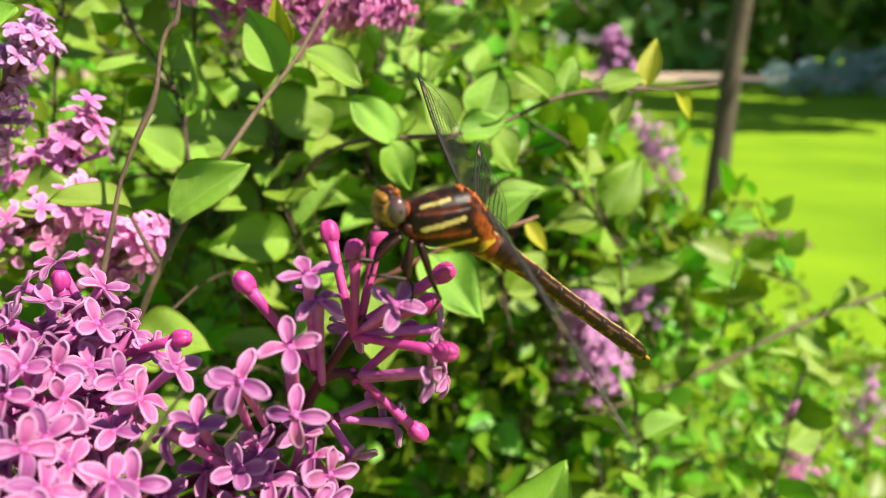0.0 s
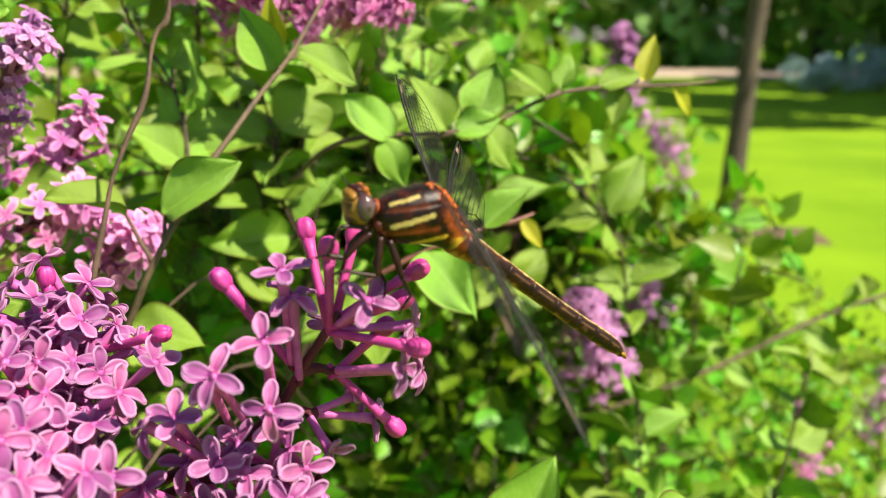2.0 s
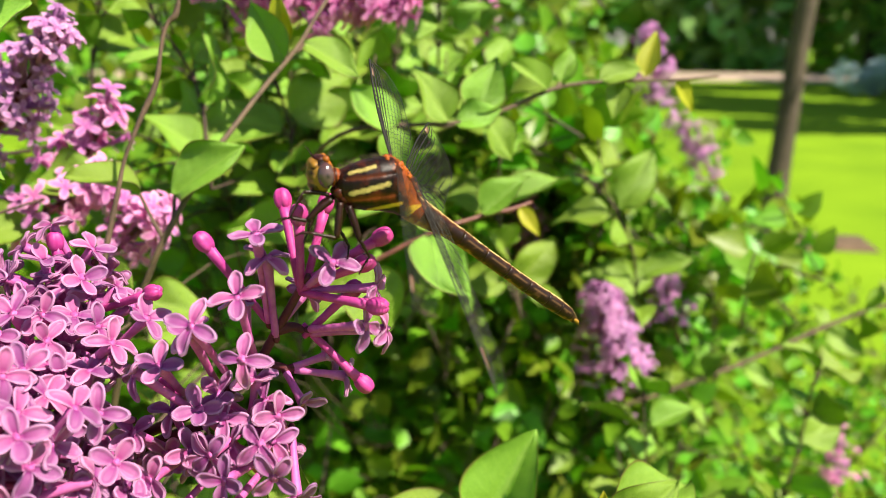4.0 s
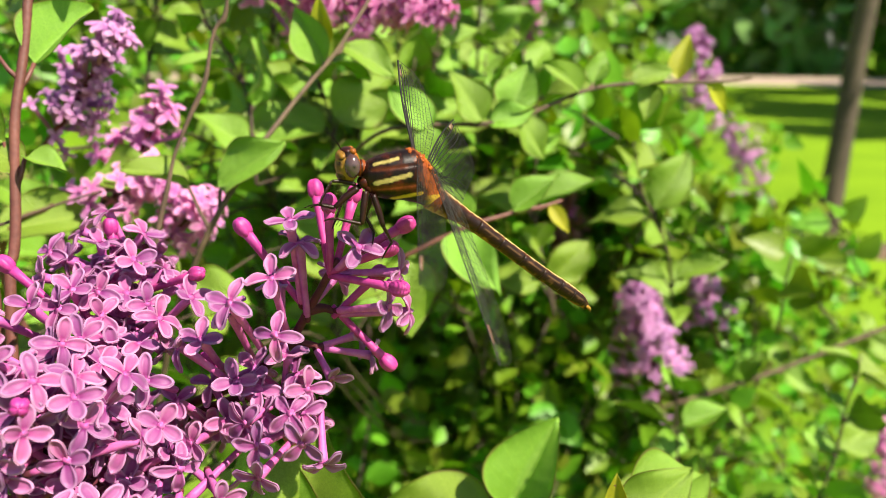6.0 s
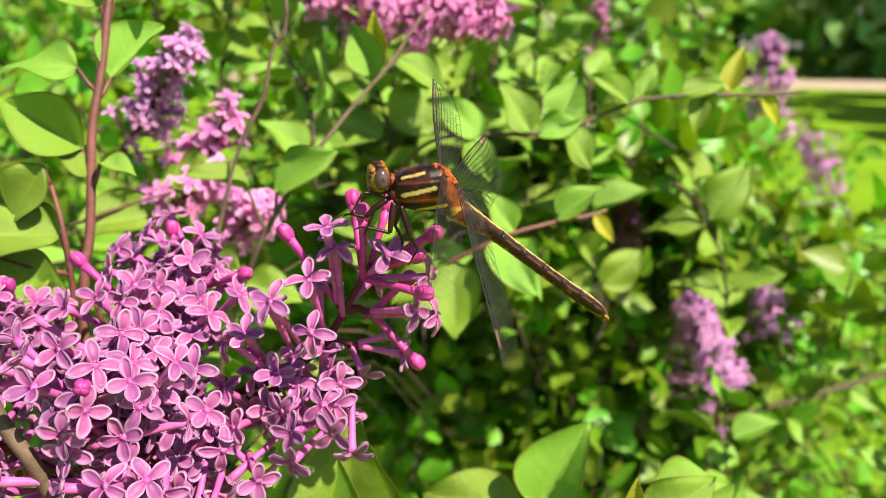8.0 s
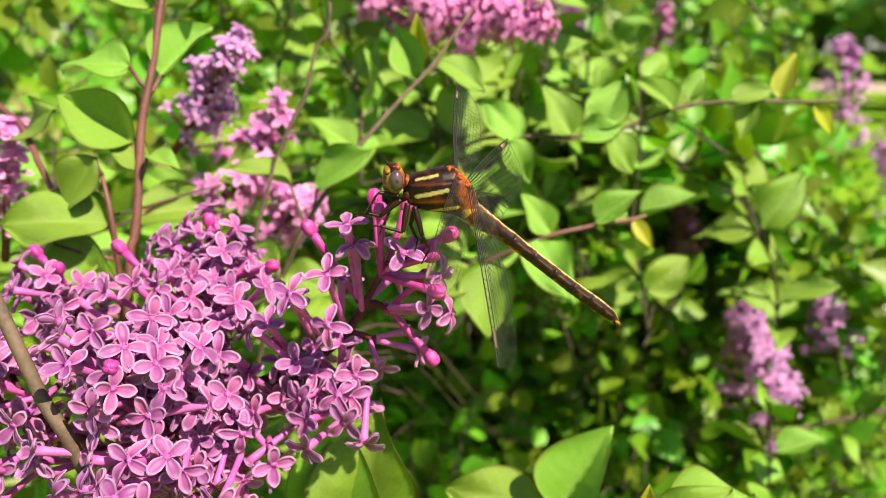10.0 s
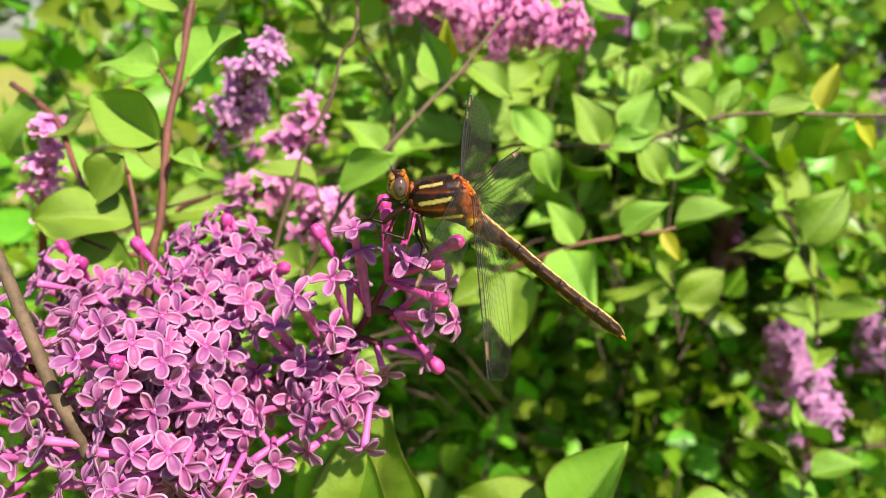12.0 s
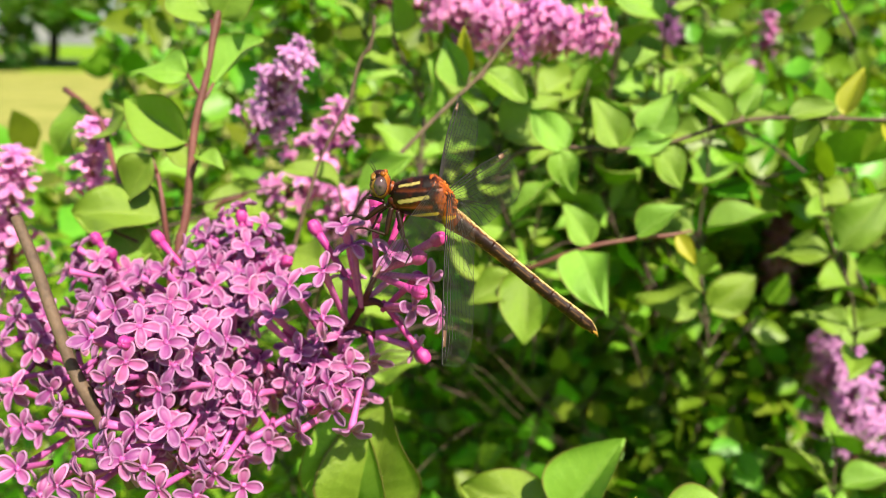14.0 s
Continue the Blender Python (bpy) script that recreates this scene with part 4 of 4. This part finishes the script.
def wing(parent, root, tip, chord, hind, label, broad=1.0, fine=1.0):
    """A clear wing (mm in the insect's space): membrane, veins and a dark stigma near the tip."""
    root, tip, chord = Vector(root), Vector(tip), Vector(chord)
    span = tip - root
    x = span.normalized()
    y = (chord - x * chord.dot(x)).normalized()
    z = x.cross(y)
    size = span.length

    def width(u):
        end = max(0.0, (u - 0.5) / 0.5)
        if hind:
            return size * broad * 0.285 * min(1, 0.72 + 1.6 * u) * math.sqrt(max(0.0004, 1 - end ** 4))
        return size * broad * 0.215 * min(1, 0.45 + 1.5 * u) * math.sqrt(max(0.0004, 1 - end ** 3))

    def at(u, v):
        """u along the wing, v from the leading edge (0) to the trailing edge (1)."""
        lead = -0.018 * size * math.sin(math.pi * u)
        return Vector((u * size, lead + v * width(u), 0.012 * size * math.sin(u * 2.5) + 0.010 * size * math.sin(9 * v) * (1 - u))) * MM

    nu, nv = 40, 14
    verts = [at(i / nu, k / nv) for i in range(nu + 1) for k in range(nv + 1)]
    faces = [(i * (nv + 1) + k, (i + 1) * (nv + 1) + k, (i + 1) * (nv + 1) + k + 1, i * (nv + 1) + k + 1) for i in range(nu) for k in range(nv)]
    ob = part("hindwing" if hind else "forewing", (verts, faces), FILM, parent, label)
    ob.matrix_basis = Matrix.Translation(root * MM) @ Matrix((x, y, z)).transposed().to_4x4()
    rods = []

    def vein(points, r):
        rods.append(tube([at(*p) for p in points], r * fine * MM, 4, 1.0, False))

    steps = [i / 24 for i in range(25)]
    vein([(u, 0.0) for u in steps], 0.075)
    vein([(u, 0.055) for u in steps if u < 0.52], 0.05)
    vein([(u, 0.11 + 0.02 * u) for u in steps if u < 0.97], 0.06)
    vein([(u, 1.0) for u in steps], 0.022)
    lines = [lambda u, c=c, e=e: c + (e - c) * u ** 1.1 for c, e in ((0.15, 0.26), (0.19, 0.38), (0.25, 0.50), (0.33, 0.62), (0.43, 0.74), (0.56, 0.86), (0.72, 0.94))]
    for j, g in enumerate(lines):
        zig = 0.0 if j < 2 else 0.016
        vein([(i / 70, min(1, g(i / 70) + zig * (-1) ** i)) for i in range(69 - 3 * j)], 0.034 if j < 2 else 0.018)
    rng = random.Random(7 + hind)
    for i in range(1, 20):
        u = i / 21
        vein([(u, 0.0), (u + 0.004, 0.115)], 0.028)
        bounds = [0.12] + [min(1, g(u)) for g in lines] + [1.0]
        for k in range(len(bounds) - 1):
            n = 1 if bounds[k + 1] - bounds[k] < 0.16 else 2
            for q in range(n):
                w = u + (q * 0.5 + rng.uniform(-.25, .25)) / 21
                vein([(w, bounds[k]), (w + 0.006, bounds[k + 1])], 0.013)
    if hind:
        for k in range(5):
            vein([(0.02 + .02 * k, 0.4), (0.06 + 0.075 * k, 0.72), (0.05 + 0.10 * k, 1.0)], 0.03)
    part("venation", joined(*rods), VEIN, ob)
    flat = [at(u, v) + Vector((0, 0, 0.00006 * s)) for s in (1, -1) for u, v in ((0.83, 0.005), (0.915, 0.005), (0.905, 0.12), (0.825, 0.12))]
    part("stigma", (flat, [(0, 1, 2, 3), (7, 6, 5, 4), (0, 4, 5, 1), (1, 5, 6, 2), (2, 6, 7, 3), (3, 7, 4, 0)]), STIGMA, ob)
    return ob


def leg(parent, hip, knee, ankle, toe, thick):
    """A bristly leg of thigh, shin and foot (mm)."""
    hip, knee, ankle, toe = (Vector(p) * MM for p in (hip, knee, ankle, toe))
    thigh = part("leg", tube(curve([hip, hip.lerp(knee, .5) + Vector((0, 0, .0002)), knee], 5), [thick * MM, thick * 1.1 * MM, thick * .75 * MM], 8), LEG, parent)
    part("shin", tube(curve([knee, knee.lerp(ankle, .5), ankle], 4), [thick * .62 * MM, thick * .42 * MM], 7), LEG, thigh)
    part("foot", tube(curve([ankle, ankle.lerp(toe, .5) + Vector((0, 0, .00015)), toe], 4), [thick * .42 * MM, thick * .22 * MM], 6), LEG, thigh)
    spines = []
    for i in range(7):
        a = knee.lerp(ankle, (i + .7) / 8)
        d = (ankle - knee).normalized()
        s = d.orthogonal().normalized()
        for k in (1, -1):
            spines.append(tube([a, a + (s * k * .6 + d * .5 + Vector((0, 0, -.3))).normalized() * .0011], [.00006, .00002], 4))
    part("bristle_comb", joined(*spines), LEG, thigh)
    return thigh


def dragonfly():
    ob = thing("dragonfly", "brown dragonfly with yellow stripes and clear wings, clinging to the lilac", "dragonfly", pose(-0.006, 0.085, 0.98, 0, 0, 21.9))
    rng = random.Random(2)
    # chest: rings along the body; y is the insect's right side
    rings = ((1.7, 1.8, -0.6, 1.2), (2.3, 2.5, -1.9, 1.75), (3.4, 3.0, -2.6, 2.25), (5.2, 3.5, -3.0, 2.75), (7.2, 3.85, -3.2, 2.95), (9.0, 3.95, -3.6, 2.85), (10.4, 2.95, -4.2, 2.45), (11.6, 1.0, -4.9, 1.9), (12.6, -1.2, -5.1, 1.55))
    s0 = [r[0] for r in rings]
    verts, hue, faces, nu, nv = [], [], [], 100, 120
    for i in range(nu + 1):
        s = s0[0] + (s0[-1] - s0[0]) * i / nu
        top, low, half = (float(np.interp(s, s0, [r[j] for r in rings])) for j in (1, 2, 3))
        for k in range(nv):
            a = 2 * math.pi * k / nv
            c, q = math.cos(a), math.sin(a)
            y = half * math.copysign(abs(q) ** 0.85, q)
            h = (top + low) / 2 + (top - low) / 2 * math.copysign(abs(c) ** 0.9, c)
            groove = 0.10 * math.exp(-((abs(y) - 0.35) / 0.25) ** 2) * (c > 0) * (s < 9) + 0.10 * sum(math.exp(-((h - (g + 0.10 * s)) / 0.18) ** 2) for g in (1.15, -1.5)) * abs(q)
            verts.append(Vector((s, y * (1 - groove * .35), h - groove * .5)) * MM)
            p = (s + .14 * noise.noise((s * 1.8, h * 1.8, y)), h + .12 * noise.noise((s * 1.6, h * 2.2, 4 + y)))
            col = blend(BROWN, DARK, 0.85 + 1.2 * noise.noise((s * .7, h * .9, 3)) + .5 * noise.noise((s * 3, h * 3, 8)) + 0.25 * (0.5 < h < 2.4 and s < 8))
            for bar_a, bar_b, half_w, tone in (((3.2, 2.15), (6.4, 2.95), 0.19, OLIVE), ((3.3, -0.35), (8.0, 0.75), 0.31, OLIVE), ((5.6, -2.75), (9.6, -1.95), 0.28, YEL), ((3.2, 4.0), (7.4, 4.35), 0.26, OLIVE)):
                if not (half_w == 0.26 and tone == OLIVE and abs(y) > 1.3) and not (bar_a[1] == 2.15 and abs(y) < .9):
                    col = blend(col, tone, bar(p, bar_a, bar_b, half_w, 0.14))
            col = blend(col, RUST, (s - 9.3 + .5 * h / 3 + noise.noise((s, h, 9)) * 1.3 + .6 * noise.noise((s * 4, h * 4, 9))) / 1.6 * (h > -3.0))
            col = blend(col, RUST, 0.4 * bar(p, (2.6, -1.2), (8.5, -0.9), 0.35, 0.5) + 0.3 * bar(p, (3.0, 1.5), (7.6, 1.9), 0.2, 0.5))
            col = blend(col, YEL, (s - 10.2) / 1.2 * (h < -2.4))
            hue.append(col)
    faces = [(i * nv + k, i * nv + (k + 1) % nv, (i + 1) * nv + (k + 1) % nv, (i + 1) * nv + k) for i in range(nu) for k in range(nv)]
    faces += [tuple(range(nv))[::-1], tuple(range(nu * nv, nu * nv + nv))]
    part("thorax", (verts, faces), CUTICLE, ob, "dark brown thorax with pale yellow stripes", hue=hue)
    # knobbly plates at the wing roots
    for i in range(95):
        s, y = rng.uniform(8.0, 12.6), rng.uniform(-1.9, 1.9)
        h = float(np.interp(s, [8, 9, 10.4, 11.6, 12.6], [3.9, 3.7, 2.8, 1.1, -.9])) - 0.28 * y * y * .7
        r = rng.uniform(.16, .44)
        v, f = ball((0, 0, 0), (r * MM, r * .8 * MM, r * .7 * MM), 6, 8)
        tone = blend(blend(RUST, DARK, rng.uniform(-.2, .5)), ORANGE, rng.uniform(-.2, .9))
        o = part("wing_joint", (v, f), CUTICLE, ob, hue=[tone] * len(v))
        o.matrix_basis = pose(s * MM, y * MM, h * MM, rng.uniform(0, 90), rng.uniform(0, 90), 0)
    for side in (-1, 1):
        for s, h, size in ((1.9, -0.7, (0.8, 0.45, 0.75)), (2.7, -1.4, (0.9, 0.5, 0.8)), (3.8, -2.0, (0.95, 0.55, 0.75))):
            v, f = ball((s * MM, side * 1.15 * MM, (h + .25) * MM), Vector(size) * MM, 9, 12)
            part("leg_joint", (v, f), CUTICLE, ob, hue=[blend(BROWN, DARK, .8 * noise.noise(p * 1500) + .4) for p in v])
    # fine hairs on the back
    hairs = []
    for i in range(240):
        s, y = rng.uniform(2.2, 9.5), rng.gauss(0, .9)
        h = float(np.interp(s, s0, [r[1] for r in rings])) - .2 * y * y
        b = Vector((s, y, h)) * MM
        hairs.append(tube([b, b + Vector((rng.gauss(-.1, .35), rng.gauss(0, .3) + y * .2, rng.uniform(.25, .75))) * MM], [.000016, .000006], 3, 1, False))
    part("hair", joined(*hairs), TWIG, ob)
    # head
    v, f = ball((-0.25 * MM, 0, 2.05 * MM), (1.75 * MM, 2.5 * MM, 2.35 * MM), 20, 28)
    hue = []
    for p in v:
        s, y, h = p.x / MM, p.y / MM, p.z / MM
        col = blend((0.26, 0.13, 0.02), RUST, (s - .3) / 1.0)
        col = blend(col, DARK, bar((s, h), (-1.3, 3.9), (0.2, 3.6), 0.55))
        hue.append(blend(col, ORANGE, bar((s, h), (0.5, 4.2), (0.9, 3.9), 0.4)))
    skull = part("head", (v, f), CUTICLE, ob, hue=hue)
    for name, c, size, tone in (("forehead", (-1.05, 0, 3.25), (0.85, 2.05, 0.95), (0.34, 0.17, 0.022)), ("face_plate", (-1.15, 0, 2.0), (0.88, 2.15, 1.35), (0.27, 0.15, 0.03)), ("lip", (-1.0, 0, 0.75), (0.90, 1.85, 0.95), (0.20, 0.10, 0.02)),
                                ("jaw", (-0.3, 0, 0.1), (0.95, 1.4, 0.6), (0.18, 0.07, 0.012)), ("vertex", (-0.35, 0, 4.0), (0.95, 1.5, 0.55), (0.05, 0.010, 0.006))):
        v, f = ball(Vector(c) * MM, Vector(size) * MM, 12, 18)
        part(name, (v, f), CUTICLE, skull, hue=[blend(tone, DARK, .95 * noise.noise(p * 900) + .6 * noise.noise(p * 3000) + .30) for p in v])
    for side in (-1, 1):
        v, f = ball((0.12 * MM, side * 2.1 * MM, 2.15 * MM), (1.08 * MM, 1.15 * MM, 1.62 * MM), 22, 30)
        hue = []
        for p in v:
            s, y, h = p.x / MM, p.y / MM - side * 2.15, p.z / MM - 2.15
            col = blend((0.085, 0.050, 0.05), (0.05, 0.012, 0.008), (h - 0.9) / 1.0)
            hue.append(blend(col, (0.012, 0.010, 0.012), bar((s, h), (0.22, 0.05), (0.25, -0.05), 0.22, 0.3)))
        part("eye", (v, f), EYE_SKIN, skull, "glossy grey compound eye", hue=hue)
        v, f = ball((0.35 * MM, side * 1.1 * MM, 4.0 * MM), (0.5 * MM, .6 * MM, .5 * MM), 10, 14)
        part("occiput", (v, f), CUTICLE, skull, hue=[blend((0.26, 0.08, 0.010), DARK, .6 * noise.noise(p * 1500) + .1) for p in v])
        part("antenna", tube(curve([(-1.1 * MM, side * .6 * MM, 4.2 * MM), (-1.5 * MM, side * .9 * MM, 5.0 * MM), (-2.2 * MM, side * 1.0 * MM, 5.9 * MM)], 4), [.00009, .00006, .00002], 5), LEG, skull)
    v, f = tube(curve([(1.0 * MM, 0, 1.6 * MM), (1.7 * MM, 0, 1.5 * MM), (2.5 * MM, 0, 1.2 * MM)], 5), [.0009, .0013, .0011, .0015], 14)
    part("neck", (v, f), CUTICLE, ob, hue=[blend(RUST, DARK, .5 + .5 * math.sin(p.x / MM * 9)) for p in v])
    # abdomen: ten ringed segments
    axis = curve([(11.4, 0, -3.0), (14.4, 0, -4.95), (18.0, 0, -7.4), (23.0, 0, -11.3), (28.4, 0, -15.5), (33.0, 0, -18.9), (35.6, 0, -20.9), (36.5, 0, -21.9)], 12)
    gone = [0.0]
    for a, b in zip(axis, axis[1:]):
        gone.append(gone[-1] + (b - a).length)

    def along(d):
        k = max(1, min(len(axis) - 1, int(np.searchsorted(gone, d))))
        t = (d - gone[k - 1]) / max(1e-6, gone[k] - gone[k - 1])
        return axis[k - 1].lerp(axis[k], t)

    fracs = (0.0, 0.05, 0.13, 0.27, 0.41, 0.55, 0.68, 0.80, 0.885, 0.955, 1.0)
    fat = ((0, 1.95), (.05, 1.85), (.12, 1.6), (.2, 1.28), (.4, 1.12), (.6, 1.1), (.75, 1.12), (.86, 1.2), (.94, 1.05), (1, .55))
    total = gone[-1]
    for n, (f0, f1) in enumerate(zip(fracs, fracs[1:])):
        nu, nv, verts, hue = 16, 30, [], []
        for i in range(nu + 1):
            u = i / nu
            d = (f0 + (f1 - f0) * u) * total
            c, e = along(d), along(min(total, d + .2)) - along(max(0, d - .2))
            e.normalize()
            up = Vector((0, 0, 1))
            up = (up - e * up.dot(e)).normalized()
            r = float(np.interp(f0 + (f1 - f0) * u, [k[0] for k in fat], [k[1] for k in fat])) * (1 + 0.035 * math.exp(-((u - .97) / .07) ** 2) - 0.04 * math.exp(-((u - .03) / .05) ** 2))
            for k in range(nv):
                a = 2 * math.pi * k / nv
                y, z = math.sin(a), math.cos(a)
                verts.append((c + r * (y * Vector((0, 1, 0)) * .92 + z * up * (1.0 if z > 0 else .95))) * MM)
                ang = abs(math.degrees(math.atan2(y, z)))
                col = blend((0.115, 0.022, 0.007), (0.024, 0.007, 0.004), 0.45 + n / 9 + .8 * noise.noise((d * 1.5, y * 2, z * 2)))
                col = blend(col, RUST, 0.55 * ((0.20 - (f0 + (f1 - f0) * u)) * 3.0 + .5 * noise.noise((d * .6, y, z + 5))))
                col = blend(col, (0.012, 0.004, 0.003), (44 - abs(ang - 78)) / 16 * (n > 0) * (0.85 + .6 * noise.noise((d * 2.2, y * 3, z * 3))))
                col = blend(col, (0.26, 0.14, 0.055), 0.3 * bar((d, (ang - 74) * .04), ((f0 + (f1 - f0) * .25) * total, 0), ((f0 + (f1 - f0) * .8) * total, 0), .22, .3) * (n > 2) * (n < 9))
                col = blend(col, CREAM, (25 - ang + 6 * math.sin(u * 3.1) + 14 * noise.noise((d * 1.3, y * 3, 2)) + 8 * noise.noise((d * 4, y * 6, 7))) / 12)
                blotch = noise.noise((d * 0.9, y * 1.5, z * 1.5 + 11)) + .5 * noise.noise((d * 3, y * 4, z * 4))
                col = blend(col, blend(YEL, RUST, 0.25 + 0.06 * n), min(0.85, (ang - 122 + 44 * blotch - 34 * abs(u - 0.3) - 3.0 * n + (26 if n > 7 else 0)) / 26))
                col = blend(col, (0.22, 0.10, 0.04), 0.5 * max(0, blotch - .25) * (ang > 30))
                col = blend(col, (0.012, 0.005, 0.004), (u - 0.89) / 0.05 * (ang > 24) + (0.04 - u) * 30)
                hue.append(col)
        faces = [(i * nv + k, i * nv + (k + 1) % nv, (i + 1) * nv + (k + 1) % nv, (i + 1) * nv + k) for i in range(nu) for k in range(nv)]
        faces += [tuple(range(nv))[::-1], tuple(range(nu * nv, nu * nv + nv))]
        part("abdomen_segment", (verts, faces), CUTICLE, ob, hue=hue)
    for side in (-1, 1):
        v, f = tube(curve([(36.2 * MM, side * .35 * MM, -21.5 * MM), (36.8 * MM, side * .45 * MM, -22.0 * MM), (37.1 * MM, side * .2 * MM, -22.7 * MM)], 4), [.0003, .00026, .00008], 7)
        part("tail_clasper", (v, f), CUTICLE, ob, hue=[blend((.4, .2, .03), DARK, i / len(v) * 1.3 - .3) for i in range(len(v))])
    # legs: hip, knee, ankle, toe
    leg(ob, (0.6, -1.0, -0.6), (-2.7, -1.6, 0.1), (-4.5, -2.0, -2.9), (-6.6, -2.0, -3.3), 0.30)
    leg(ob, (0.9, -1.2, -1.1), (-2.4, -1.5, -3.6), (-4.3, -1.5, -3.1), (-5.7, -1.5, -3.4), 0.48)
    leg(ob, (1.9, -1.6, -1.5), (1.15, -2.5, -5.9), (-2.4, -2.5, -4.9), (-4.1, -2.5, -5.2), 0.46)
    leg(ob, (2.9, -1.7, -2.0), (4.1, -2.6, -6.4), (5.35, -2.0, -8.9), (4.1, -1.0, -11.4), 0.44)
    leg(ob, (1.6, 1.2, -1.2), (-0.8, 2.4, -3.2), (-2.0, 1.6, -6.0), (-2.6, 1.2, -7.2), 0.42)
    leg(ob, (3.4, 1.4, -2.2), (2.4, 3.0, -6.0), (3.6, 2.6, -8.4), (3.2, 1.8, -10.0), 0.42)
    # wings: the far pair is raised, the near pair hangs down
    lay = Matrix.Rotation(radians(-21.9), 3, "Z")
    wing(ob, (9.4, 1.2, 3.1), (11.0, 19.9, 15.8), lay @ Vector((.71, .55, -.45)), False, "clear raised forewing with dark veins", 1.15, 1.9)
    wing(ob, (11.2, 1.2, 1.6), (20.4, 20.4, 6.0), lay @ Vector((.51, .15, -.85)), True, "clear raised hindwing with dark veins", 1.45, 1.9)
    fore = wing(ob, (9.4, -1.3, 3.0), (3.0, -30.5, -6.5), lay @ Vector((.6, .3, -.75)), False, "clear lowered forewing with dark veins", 0.8, 0.8)
    hind = wing(ob, (11.2, -1.3, 1.4), (13.0, -27.1, -18.0), lay @ Vector((.42, .70, -.60)), True, "clear lowered hindwing with dark veins", 0.72, 1.3)
    return ob, fore, hind


insect, near_forewing, near_hindwing = dragonfly()

def motions():
    """The lowered wings sink a little in the first seconds, then rest."""
    for ob, lift in ((near_forewing, 6.0), (near_hindwing, 3.5)):
        rest = ob.matrix_basis.copy()
        walk(ob, [(t, rest @ pose(0, 0, 0, 0, -lift * k, 0)) for t, k in ((0.0, 1.0), (1.5, 0.9), (2.5, 0.55), (3.5, 0.2), (4.8, 0.0), (14.0, 0.0))])


motions()
